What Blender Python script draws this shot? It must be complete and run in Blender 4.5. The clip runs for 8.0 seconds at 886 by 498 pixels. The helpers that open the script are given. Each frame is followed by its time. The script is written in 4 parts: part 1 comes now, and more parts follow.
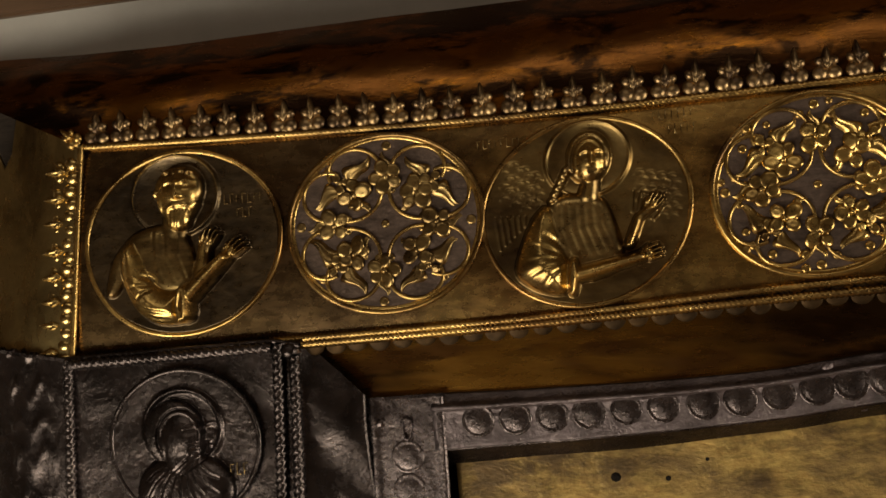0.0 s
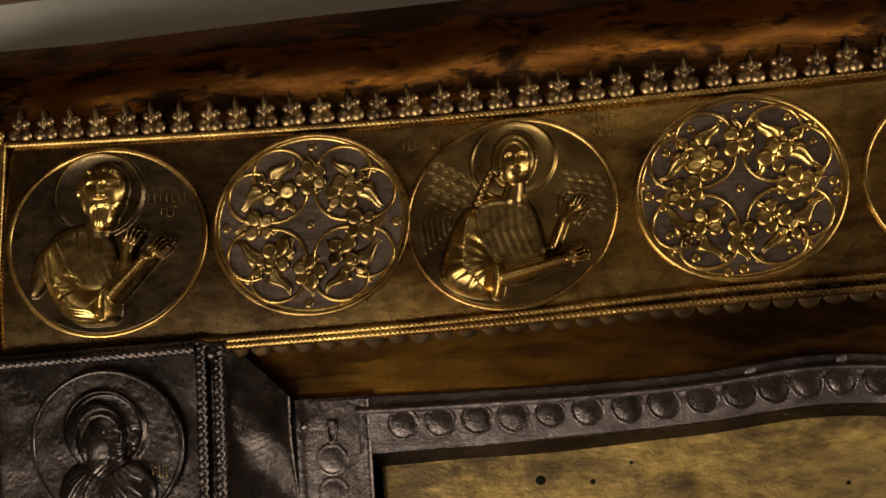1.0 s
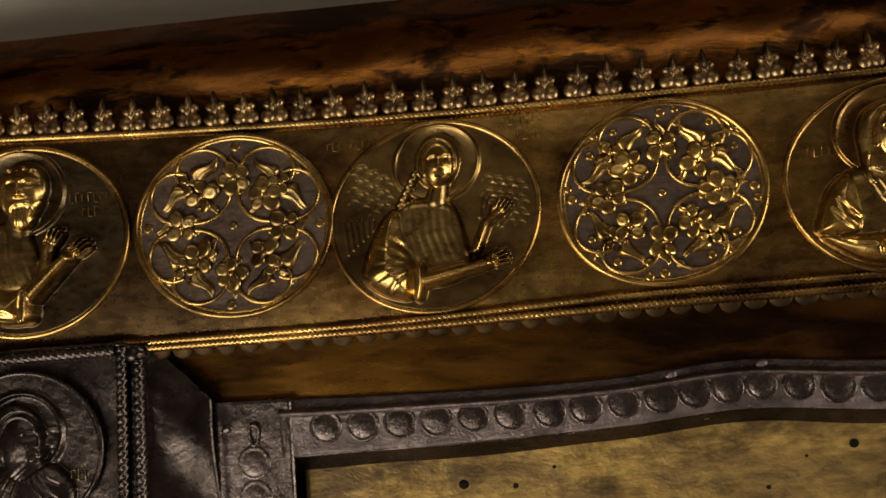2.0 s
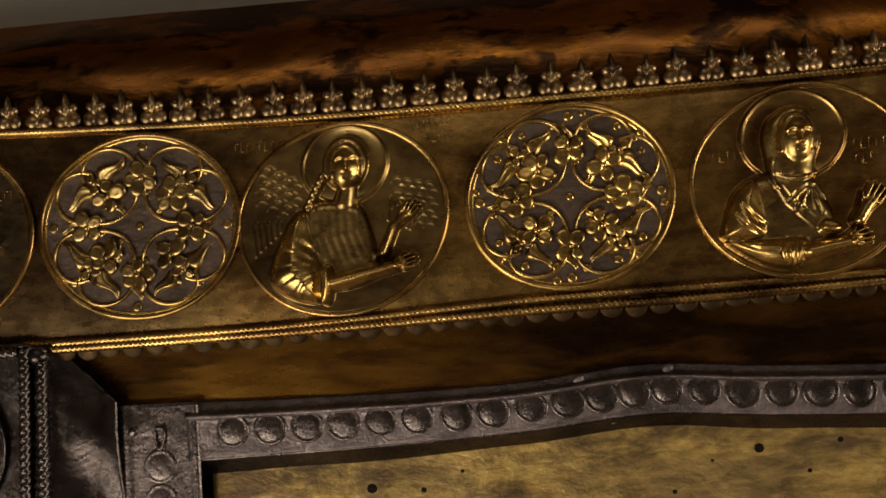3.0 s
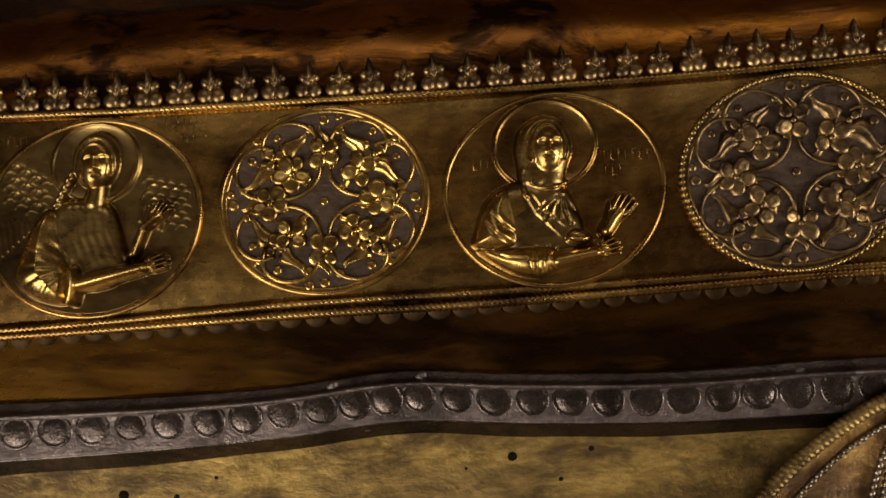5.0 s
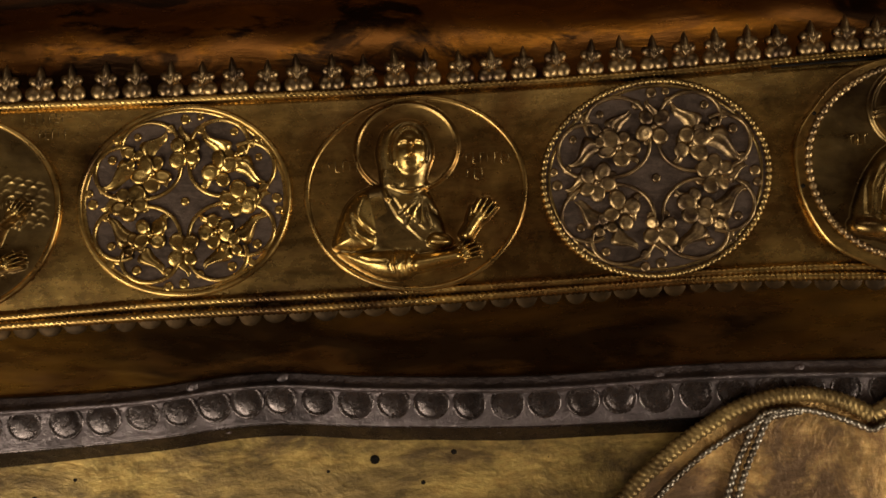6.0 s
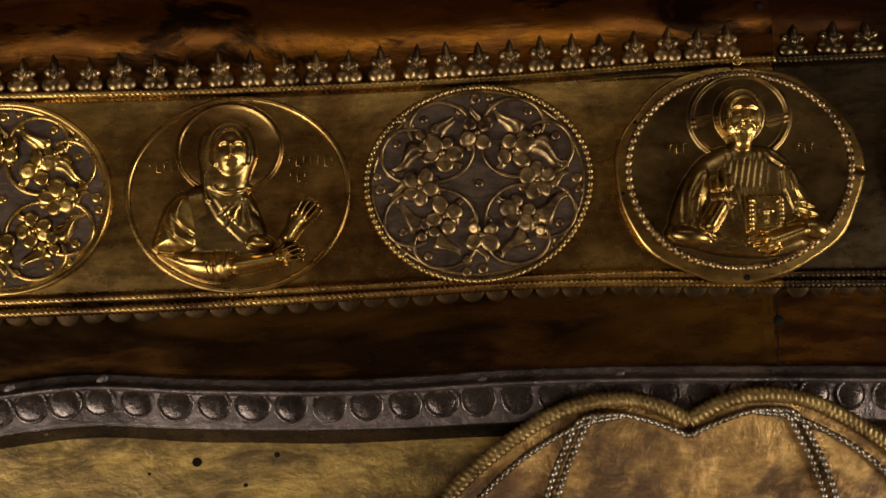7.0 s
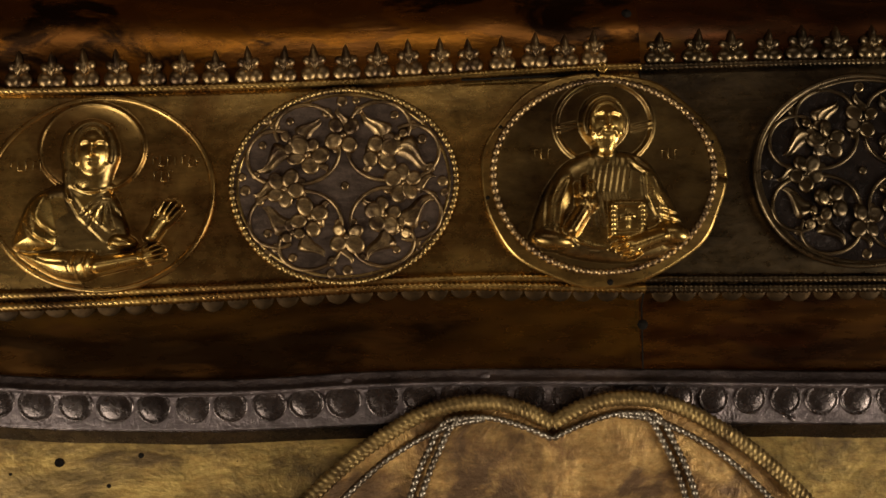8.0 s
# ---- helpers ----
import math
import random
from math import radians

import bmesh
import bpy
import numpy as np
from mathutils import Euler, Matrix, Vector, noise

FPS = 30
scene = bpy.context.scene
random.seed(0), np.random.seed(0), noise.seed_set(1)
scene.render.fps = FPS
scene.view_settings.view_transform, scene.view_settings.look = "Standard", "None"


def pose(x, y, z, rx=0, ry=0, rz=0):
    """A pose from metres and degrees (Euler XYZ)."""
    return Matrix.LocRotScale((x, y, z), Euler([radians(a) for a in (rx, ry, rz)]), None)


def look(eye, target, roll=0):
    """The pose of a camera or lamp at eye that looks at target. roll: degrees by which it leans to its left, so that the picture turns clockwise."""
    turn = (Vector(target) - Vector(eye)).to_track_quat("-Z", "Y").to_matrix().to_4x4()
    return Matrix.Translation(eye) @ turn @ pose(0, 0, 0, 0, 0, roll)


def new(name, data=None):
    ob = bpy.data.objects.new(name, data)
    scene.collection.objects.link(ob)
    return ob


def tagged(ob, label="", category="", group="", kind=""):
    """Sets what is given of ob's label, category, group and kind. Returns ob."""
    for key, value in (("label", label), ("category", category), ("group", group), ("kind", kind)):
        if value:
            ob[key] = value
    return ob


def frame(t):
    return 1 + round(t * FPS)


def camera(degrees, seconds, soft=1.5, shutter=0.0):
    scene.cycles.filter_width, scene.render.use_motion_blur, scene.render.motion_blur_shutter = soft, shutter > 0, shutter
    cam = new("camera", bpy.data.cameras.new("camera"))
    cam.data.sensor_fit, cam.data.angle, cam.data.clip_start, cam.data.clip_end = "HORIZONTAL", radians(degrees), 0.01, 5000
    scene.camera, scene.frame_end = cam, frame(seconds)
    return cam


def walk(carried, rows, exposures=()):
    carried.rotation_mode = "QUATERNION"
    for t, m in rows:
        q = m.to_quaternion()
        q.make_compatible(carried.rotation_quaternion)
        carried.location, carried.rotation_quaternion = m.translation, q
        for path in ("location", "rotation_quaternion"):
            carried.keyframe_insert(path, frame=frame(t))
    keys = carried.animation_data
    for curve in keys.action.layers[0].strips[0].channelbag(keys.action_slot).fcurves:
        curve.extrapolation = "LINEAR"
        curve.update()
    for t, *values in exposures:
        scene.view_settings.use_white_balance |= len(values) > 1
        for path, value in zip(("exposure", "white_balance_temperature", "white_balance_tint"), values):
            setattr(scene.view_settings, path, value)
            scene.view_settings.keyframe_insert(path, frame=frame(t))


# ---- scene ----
# An old gilded icon cover on a gallery wall; the camera slides along its upper border.
cam = camera(45.0, 8.0, soft=1.6)
# seconds, eye, yaw, pitch, roll
PATH = [
    (0, (-0.1623, -0.2800, 1.3833), 10.025, 1.577, -4.962),
    (0.5, (-0.1571, -0.2783, 1.3831), 9.440, 1.508, -4.822),
    (1, (-0.1498, -0.2762, 1.3828), 8.661, 1.450, -4.635),
    (1.5, (-0.1435, -0.2744, 1.3826), 7.961, 1.402, -4.464),
    (3, (-0.1215, -0.2692, 1.3818), 5.663, 1.292, -3.895),
    (3.5, (-0.1116, -0.2674, 1.3814), 4.656, 1.247, -3.639),
    (4, (-0.0989, -0.2655, 1.3809), 3.436, 1.185, -3.325),
    (5.5, (-0.0691, -0.2630, 1.3799), 0.704, 1.119, -2.598),
    (6, (-0.0551, -0.2627, 1.3794), -0.506, 1.131, -2.264),
    (6.5, (-0.0374, -0.2631, 1.3788), -1.944, 1.197, -1.858),
    (7, (-0.0231, -0.2640, 1.3783), -3.048, 1.240, -1.537),
    (7.5, (-0.0138, -0.2649, 1.3780), -3.735, 1.314, -1.334),
    (8, (0.0019, -0.2668, 1.3775), -4.854, 1.376, -0.996),
]


def aimed(eye, yaw, pitch, roll):
    a, b = radians(yaw), radians(pitch)
    way = Vector((-math.sin(a) * math.cos(b), math.cos(a) * math.cos(b), math.sin(b)))
    return look(eye, Vector(eye) + way, roll)


walk(cam, [(t, aimed(eye, yaw, pitch, roll)) for t, eye, yaw, pitch, roll in PATH])
scene.view_settings.exposure = 0.08

# ---- world and light ----
world = bpy.data.worlds.new("world")
world.use_nodes = True
world.node_tree.nodes["Background"].inputs[0].default_value = (0.5, 0.4, 0.3, 1)
world.node_tree.nodes["Background"].inputs[1].default_value = 0.02
scene.world = world


def area_lamp(name, eye, target, sx, sy, watts, colour):
    data = bpy.data.lights.new(name, "AREA")
    data.shape, data.size, data.size_y, data.energy, data.color = "RECTANGLE", sx, sy, watts, colour
    ob = new(name, data)
    ob.matrix_world = look(eye, target)
    return ob


# Unseen fill lamp, added to light the room that the metal mirrors.
area_lamp("room_fill_lamp", (-0.1, -1.9, 2.75), (-0.1, -1.9, 0), 2.0, 0.4, 6.0, (1.0, 0.88, 0.67))
# Low lamps out of view, left and right, placed by the relief's highlights.
area_lamp("low_side_lamp", (1.25, -0.62, 0.94), (-0.05, 0, 1.4), 0.60, 0.44, 11.5, (1.0, 0.90, 0.68))
area_lamp("low_side_lamp", (-0.62, -0.62, 0.82), (-0.1, 0, 1.4), 0.60, 0.42, 6.4, (1.0, 0.90, 0.68))

# ---- materials ----


def material(name):
    m = bpy.data.materials.new(name)
    m.use_nodes = True
    t = m.node_tree
    return m, t, t.nodes["Principled BSDF"]


def node(t, kind, **values):
    n = t.nodes.new(kind)
    for key, value in values.items():
        n.inputs[key.replace("_", " ")].default_value = value
    return n


def ramp(t, source, stops):
    r = t.nodes.new("ShaderNodeValToRGB")
    while len(r.color_ramp.elements) < len(stops):
        r.color_ramp.elements.new(0.5)
    for e, (at, c) in zip(r.color_ramp.elements, stops):
        e.position, e.color = at, (*c, 1)
    t.links.new(source, r.inputs[0])
    return r.outputs[0]


def mixed(t, fac, a, b, blend="MIX"):
    m = t.nodes.new("ShaderNodeMix")
    m.data_type, m.blend_type = "RGBA", blend
    if isinstance(fac, float):
        m.inputs[0].default_value = fac
    else:
        t.links.new(fac, m.inputs[0])
    for i, c in ((6, a), (7, b)):
        if isinstance(c, tuple):
            m.inputs[i].default_value = (*c, 1)
        else:
            t.links.new(c, m.inputs[i])
    return m.outputs[2]


def noise_at(t, scale, stretch=(1, 1, 1), detail=6.0, rough=0.6, distortion=0.0):
    geo = t.nodes.new("ShaderNodeNewGeometry")
    mp = t.nodes.new("ShaderNodeMapping")
    mp.inputs["Scale"].default_value = stretch
    t.links.new(geo.outputs["Position"], mp.inputs[0])
    n = node(t, "ShaderNodeTexNoise", Scale=scale, Detail=detail, Roughness=rough, Distortion=distortion)
    t.links.new(mp.outputs[0], n.inputs["Vector"])
    return n.outputs[0]


def metal(name, clean, worn, dark, blotch=60.0, stretch=(1, 1, 1), cover=(0.42, 0.68), rough=(0.28, 0.5), grain=900.0, dent=0.12, metallic=1.0, fine=0.10, extra=None, brushed=0.22, detail=8.0, dark_patch=None):
    """Old sheet metal: a clean and a worn tone in grains, dark tarnish in blotches, fine scratches and shallow dents."""
    m, t, b = material(name)
    n1 = noise_at(t, blotch, stretch, detail, 0.65, 0.4)
    n2 = noise_at(t, blotch * 7, stretch, 5.0, 0.7)
    n3 = noise_at(t, grain, (1, 1, 1), 3.0, 0.6)
    tone = mixed(t, ramp(t, n2, [(0.35, (0, 0, 0)), (0.65, (1, 1, 1))]), clean, worn)
    colour = mixed(t, ramp(t, n1, [(cover[0], (0, 0, 0)), (cover[1], (1, 1, 1))]), tone, dark)
    if extra:
        n4 = noise_at(t, extra[0], extra[1], detail - 1, 0.6, 0.6)
        colour = mixed(t, ramp(t, n4, [(extra[3], (0, 0, 0)), (extra[4], (1, 1, 1))]), colour, extra[2])
    if dark_patch:
        # a large darker patch with a ragged border, deepening along x
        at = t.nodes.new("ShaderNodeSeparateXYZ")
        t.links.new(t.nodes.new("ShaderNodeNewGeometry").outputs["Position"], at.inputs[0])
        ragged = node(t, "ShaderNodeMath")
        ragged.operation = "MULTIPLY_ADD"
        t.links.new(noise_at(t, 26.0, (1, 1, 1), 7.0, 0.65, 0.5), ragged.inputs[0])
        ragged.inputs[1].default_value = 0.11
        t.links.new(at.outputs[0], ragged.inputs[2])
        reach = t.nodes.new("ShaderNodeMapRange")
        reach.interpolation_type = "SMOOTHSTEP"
        for i, value in ((1, dark_patch[0] + 0.055), (2, dark_patch[1] + 0.055), (3, 0.0), (4, dark_patch[3])):
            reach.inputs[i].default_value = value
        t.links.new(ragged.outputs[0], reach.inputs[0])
        colour = mixed(t, reach.outputs[0], colour, dark_patch[2])
    n5 = noise_at(t, 420.0, (0.22, 1, 1.6), 6.0, 0.75)
    n6 = noise_at(t, blotch * 3.2, (0.6, 1, 1.6), 8.0, 0.75, 0.8)
    lines = ramp(t, n5, [(0.38, (1 - brushed,) * 3), (0.62, (1, 1, 1))])
    spots = ramp(t, n6, [(0.40, (1 - 1.8 * brushed,) * 3), (0.56, (1, 1, 1))])
    colour = mixed(t, 1.0, mixed(t, 1.0, colour, lines, "MULTIPLY"), spots, "MULTIPLY")
    t.links.new(colour, b.inputs["Base Color"])
    b.inputs["Metallic"].default_value = metallic
    mr = t.nodes.new("ShaderNodeMapRange")
    mr.inputs[1].default_value, mr.inputs[2].default_value = 0.3, 0.7
    mr.inputs[3].default_value, mr.inputs[4].default_value = rough
    t.links.new(n2, mr.inputs[0])
    t.links.new(mr.outputs[0], b.inputs["Roughness"])
    b1 = node(t, "ShaderNodeBump", Strength=fine, Distance=0.0004)
    t.links.new(n3, b1.inputs["Height"])
    b2 = node(t, "ShaderNodeBump", Strength=dent, Distance=0.004)
    t.links.new(n1, b2.inputs["Height"])
    t.links.new(b1.outputs[0], b2.inputs["Normal"])
    t.links.new(b2.outputs[0], b.inputs["Normal"])
    return m


GILT = metal("gilded_silver", (0.82, 0.54, 0.19), (0.62, 0.385, 0.12), (0.16, 0.090, 0.042), 30, (0.9, 1, 1.25), (0.43, 0.64), (0.23, 0.36), 900, 0.06, 1.0, 0.05, (16, (0.9, 1, 1.2), (0.32, 0.175, 0.06), 0.50, 0.62), 0.20)
FIELD = metal("gilded_silver_field", (0.82, 0.54, 0.19), (0.62, 0.385, 0.12), (0.16, 0.090, 0.042), 30, (0.9, 1, 1.25), (0.43, 0.64), (0.21, 0.34), 900, 0.06, 1.0, 0.05, (16, (0.9, 1, 1.2), (0.32, 0.175, 0.06), 0.50, 0.62), 0.20, dark_patch=(-0.175, -0.245, (0.15, 0.095, 0.055), 0.85))
GILT_RELIEF = metal("bright_raised_gilding", (0.84, 0.57, 0.205), (0.62, 0.40, 0.13), (0.20, 0.12, 0.05), 60, (1, 1, 1.3), (0.46, 0.68), (0.23, 0.35), 900, 0.04, 1.0, 0.05, None, 0.18)
GILT_BRIGHT = metal("polished_gilding", (0.84, 0.61, 0.25), (0.64, 0.43, 0.16), (0.22, 0.15, 0.07), 60, (1, 1, 1), (0.55, 0.85), (0.20, 0.32), 900, 0.03, 1.0, 0.03)
# Tarnish of the right-hand sheet, and painted shade for the elder's ground.
GILT_DARK = metal("tarnished_shaded_gilding", (0.26, 0.185, 0.10), (0.18, 0.125, 0.075), (0.08, 0.06, 0.045), 45, (1, 1, 1.6), (0.40, 0.70), (0.24, 0.38), 900, 0.07, 1.0, 0.05)
# Medallion ground with its dark reflections put into the colour.
GILT_DULL = metal("shaded_ground_gilding", (0.44, 0.30, 0.12), (0.30, 0.195, 0.075), (0.11, 0.068, 0.035), 30, (0.9, 1, 1.25), (0.40, 0.62), (0.25, 0.40), 900, 0.06, 1.0, 0.05, None, 0.13)
GROUND = metal("tarnished_silver_ground", (0.20, 0.142, 0.118), (0.145, 0.100, 0.082), (0.07, 0.048, 0.040), 90, (1, 1, 1), (0.45, 0.75), (0.42, 0.56), 1400, 0.15, 0.9, 0.3)
# Reflections of the room are painted here as ragged orange and brown patches.
BEVEL = metal("smooth_gilded_edge", (0.35, 0.140, 0.020), (0.22, 0.083, 0.015), (0.040, 0.019, 0.009), 34, (0.42, 1, 1.3), (0.465, 0.505), (0.20, 0.30), 900, 0.10, 1.0, 0.02, (85, (0.55, 1, 1.1), (0.20, 0.08, 0.02), 0.48, 0.56), 0.08, 8.0)
# Copies of the edge material; what each place mirrors is put into its colour.
BEVEL_BROWN = metal("dim_smooth_edge", (0.44, 0.20, 0.045), (0.32, 0.135, 0.03), (0.075, 0.034, 0.017), 30, (0.35, 1, 1.3), (0.40, 0.57), (0.22, 0.34), 900, 0.12, 1.0, 0.02, (80, (0.4, 1, 1.3), (0.13, 0.048, 0.02), 0.45, 0.60), 0.03, 4.0)
BEVEL_OCHRE = metal("ochre_smooth_edge", (0.44, 0.225, 0.045), (0.31, 0.15, 0.03), (0.07, 0.036, 0.015), 24, (0.35, 1, 1.3), (0.44, 0.60), (0.22, 0.34), 900, 0.12, 1.0, 0.02, (80, (0.4, 1, 1.3), (0.20, 0.095, 0.03), 0.50, 0.64), 0.06, 4.0)
RELIEF_BROWN = metal("brown_raised_gilding", (0.54, 0.37, 0.15), (0.38, 0.25, 0.10), (0.14, 0.085, 0.042), 70, (1, 1, 1.3), (0.46, 0.68), (0.25, 0.38), 900, 0.04, 1.0, 0.06, None, 0.2)
PALM = metal("worn_palmette_gilding", (0.62, 0.42, 0.20), (0.40, 0.265, 0.145), (0.13, 0.082, 0.055), 170, (1, 1, 1), (0.40, 0.62), (0.30, 0.46), 900, 0.08, 1.0, 0.06)
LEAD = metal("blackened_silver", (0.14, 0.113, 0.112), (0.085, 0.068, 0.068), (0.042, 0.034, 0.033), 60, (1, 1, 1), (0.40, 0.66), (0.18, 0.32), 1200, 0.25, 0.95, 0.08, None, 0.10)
STRIP = metal("darkened_silver", (0.26, 0.210, 0.222), (0.175, 0.140, 0.150), (0.075, 0.060, 0.064), 60, (1, 1, 1), (0.42, 0.70), (0.28, 0.45), 1400, 0.35, 0.9, 0.6, None, 0.14)
BOSS = metal("darkened_silver_boss", (0.20, 0.163, 0.166), (0.13, 0.104, 0.106), (0.06, 0.047, 0.048), 90, (1, 1, 1), (0.42, 0.70), (0.20, 0.34), 1200, 0.2, 0.95, 0.08, None, 0.10)
PLATE = metal("worn_gold_plate", (0.58, 0.40, 0.13), (0.38, 0.23, 0.07), (0.14, 0.085, 0.035), 62, (0.7, 1, 1.2), (0.44, 0.64), (0.40, 0.58), 900, 0.3, 0.6, 0.3,
              (36, (0.45, 1, 1.2), (0.30, 0.195, 0.075), 0.50, 0.64), 0.24)
ARCH = metal("warm_gold_arch", (0.66, 0.42, 0.17), (0.50, 0.28, 0.10), (0.17, 0.085, 0.04), 75, (1, 1, 1), (0.44, 0.64), (0.34, 0.52), 900, 0.5, 0.7, 0.3, (42, (1, 1, 1), (0.15, 0.085, 0.045), 0.52, 0.62), 0.16)
ARCH_RIM = metal("ribbed_gold_rim", (0.50, 0.35, 0.15), (0.38, 0.25, 0.10), (0.15, 0.095, 0.045), 120, (1, 1, 1), (0.42, 0.64), (0.32, 0.48), 900, 0.2, 0.9, 0.2)
BEAD = metal("beaded_silver_wire", (0.48, 0.42, 0.36), (0.30, 0.25, 0.20), (0.14, 0.10, 0.07), 160, (1, 1, 1), (0.45, 0.7), (0.28, 0.45), 1500, 0.1, 1.0, 0.1)
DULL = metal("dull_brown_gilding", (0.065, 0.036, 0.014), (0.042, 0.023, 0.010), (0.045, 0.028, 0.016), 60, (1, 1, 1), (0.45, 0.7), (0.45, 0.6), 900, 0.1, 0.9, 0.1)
# Black for nail holes, slit and seam line: their inner shade as colour.
GAP_DARK = metal("gap_dark", (0.022, 0.018, 0.015), (0.015, 0.012, 0.011), (0.008, 0.006, 0.005), 300, (1, 1, 1), (0.4, 0.7), (0.8, 0.95), 1500, 0.2, 0.0, 0.3)
GAP_DARK.node_tree.nodes["Principled BSDF"].inputs["Specular IOR Level"].default_value = 0.05


def plain(name, a, b2, scale, rough, bump=0.2, stretch=(1, 1, 1)):
    m, t, b = material(name)
    n = noise_at(t, scale, stretch, 8.0, 0.65)
    t.links.new(mixed(t, ramp(t, n, [(0.3, (0, 0, 0)), (0.7, (1, 1, 1))]), a, b2), b.inputs["Base Color"])
    b.inputs["Roughness"].default_value = rough
    bp = node(t, "ShaderNodeBump", Strength=bump, Distance=0.003)
    t.links.new(n, bp.inputs["Height"])
    t.links.new(bp.outputs[0], b.inputs["Normal"])
    return m


PLASTER = plain("grey_plaster", (0.62, 0.59, 0.565), (0.56, 0.53, 0.505), 60, 0.85)
ROOM = plain("warm_wall_paint", (0.29, 0.20, 0.125), (0.24, 0.165, 0.10), 6, 0.8)
FLOOR = plain("floor_boards", (0.38, 0.21, 0.10), (0.26, 0.14, 0.065), 5, 0.4, 0.2, (1, 8, 1))
CEIL = plain("ceiling_paint", (0.20, 0.13, 0.075), (0.17, 0.11, 0.06), 4, 0.9)
WOOD = plain("old_dark_wood", (0.030, 0.018, 0.011), (0.015, 0.009, 0.006), 40, 0.95, 0.4, (1, 1, 8))
RAIL = plain("brown_wood", (0.15, 0.085, 0.048), (0.09, 0.05, 0.03), 30, 0.5, 0.2, (1, 1, 8))

# ---- mesh helpers ----
Z0 = 1.4  # the middle line of the border, above the floor


def mesh_of(name, verts, faces, smooth=True):
    me = bpy.data.meshes.new(name)
    me.from_pydata([tuple(map(float, v)) for v in verts], [], [tuple(map(int, f)) for f in faces])
    if smooth:
        me.shade_smooth()
    me.update()
    return me


def part(name, me, mat, parent=None, label="", at=None):
    ob = new(name, me)
    if mat and not me.materials:
        me.materials.append(mat)
    elif mat and me.materials[0] != mat:
        ob.material_slots[0].link = "OBJECT"
        ob.material_slots[0].material = mat
    if parent:
        ob.parent = parent
    if at is not None:
        ob.matrix_basis = at
    if label:
        ob["label"] = label
    return ob


def thing(name, label, category, at=(0, 0, Z0), group="", kind=""):
    ob = new(name)
    ob.location = at
    ob.empty_display_size = 0.01
    return tagged(ob, label, category, group, kind)


def surface(fn, nu, nv, name):
    """A grid in u, v (0 to 1); fn gives x, z and the height h towards the viewer."""
    u, v = np.meshgrid(np.linspace(0, 1, nu), np.linspace(0, 1, nv), indexing="ij")
    x, z, h = fn(u, v)
    verts = np.stack([x + 0 * u, -(h + 0 * u), z + 0 * u], -1).reshape(-1, 3)
    i = np.arange(nu * nv).reshape(nu, nv)
    f = np.stack([i[:-1, :-1], i[1:, :-1], i[1:, 1:], i[:-1, 1:]], -1).reshape(-1, 4)
    a, b, c = verts[f[len(f) // 2][:3]]
    if np.cross(b - a, c - a)[1] > 0:
        f = f[:, ::-1]
    return mesh_of(name, verts, f)


def joined(name, pieces, smooth=True):
    verts, faces, n = [], [], 0
    for v, f in pieces:
        verts.extend(v)
        faces.extend([[k + n for k in q] for q in f])
        n += len(v)
    return mesh_of(name, verts, faces, smooth)


def dome(cx, cz, rx, rz, h, base=0.0, turn=0.0, rings=4, sides=12):
    """A raised boss, as vertices and faces, with a short skirt into the sheet."""
    c, s = math.cos(turn), math.sin(turn)
    v, f = [], []
    for k in range(rings):
        a = k / rings * math.pi / 2
        for j in range(sides):
            b = 2 * math.pi * j / sides
            x, z = rx * math.cos(a) * math.cos(b), rz * math.cos(a) * math.sin(b)
            v.append((cx + c * x - s * z, -(base + h * math.sin(a)), cz + s * x + c * z))
    v.append((cx, -(base + h), cz))
    for k in range(rings - 1):
        for j in range(sides):
            q = (j + 1) % sides
            f.append((k * sides + j, k * sides + q, (k + 1) * sides + q, (k + 1) * sides + j))
    for j in range(sides):
        f.append(((rings - 1) * sides + j, (rings - 1) * sides + (j + 1) % sides, rings * sides))
    return v, f


def leaf(length, width, h, bend=0.0, n=9, ridge=0.35):
    """A pointed leaf along +z from the origin, domed, with a sunken midrib and a bent tip."""
    v, f, m = [], [], 7
    for i in range(n):
        t = i / (n - 1)
        w = width * (math.sin(math.pi * min(1, t ** 0.75 * 0.98 + 0.02)) ** 0.8) + 1e-5
        off = bend * t * t
        for j in range(m):
            q = 2 * j / (m - 1) - 1
            up = h * (1 - q * q) ** 0.6 * (1 - ridge * math.exp(-(q * 3.2) ** 2)) * math.sin(math.pi * min(1, 0.12 + 0.86 * t)) ** 0.6
            v.append((off + q * w, -up, t * length))
    for i in range(n - 1):
        for j in range(m - 1):
            a = i * m + j
            f.append((a, a + 1, a + m + 1, a + m))
    return v, f


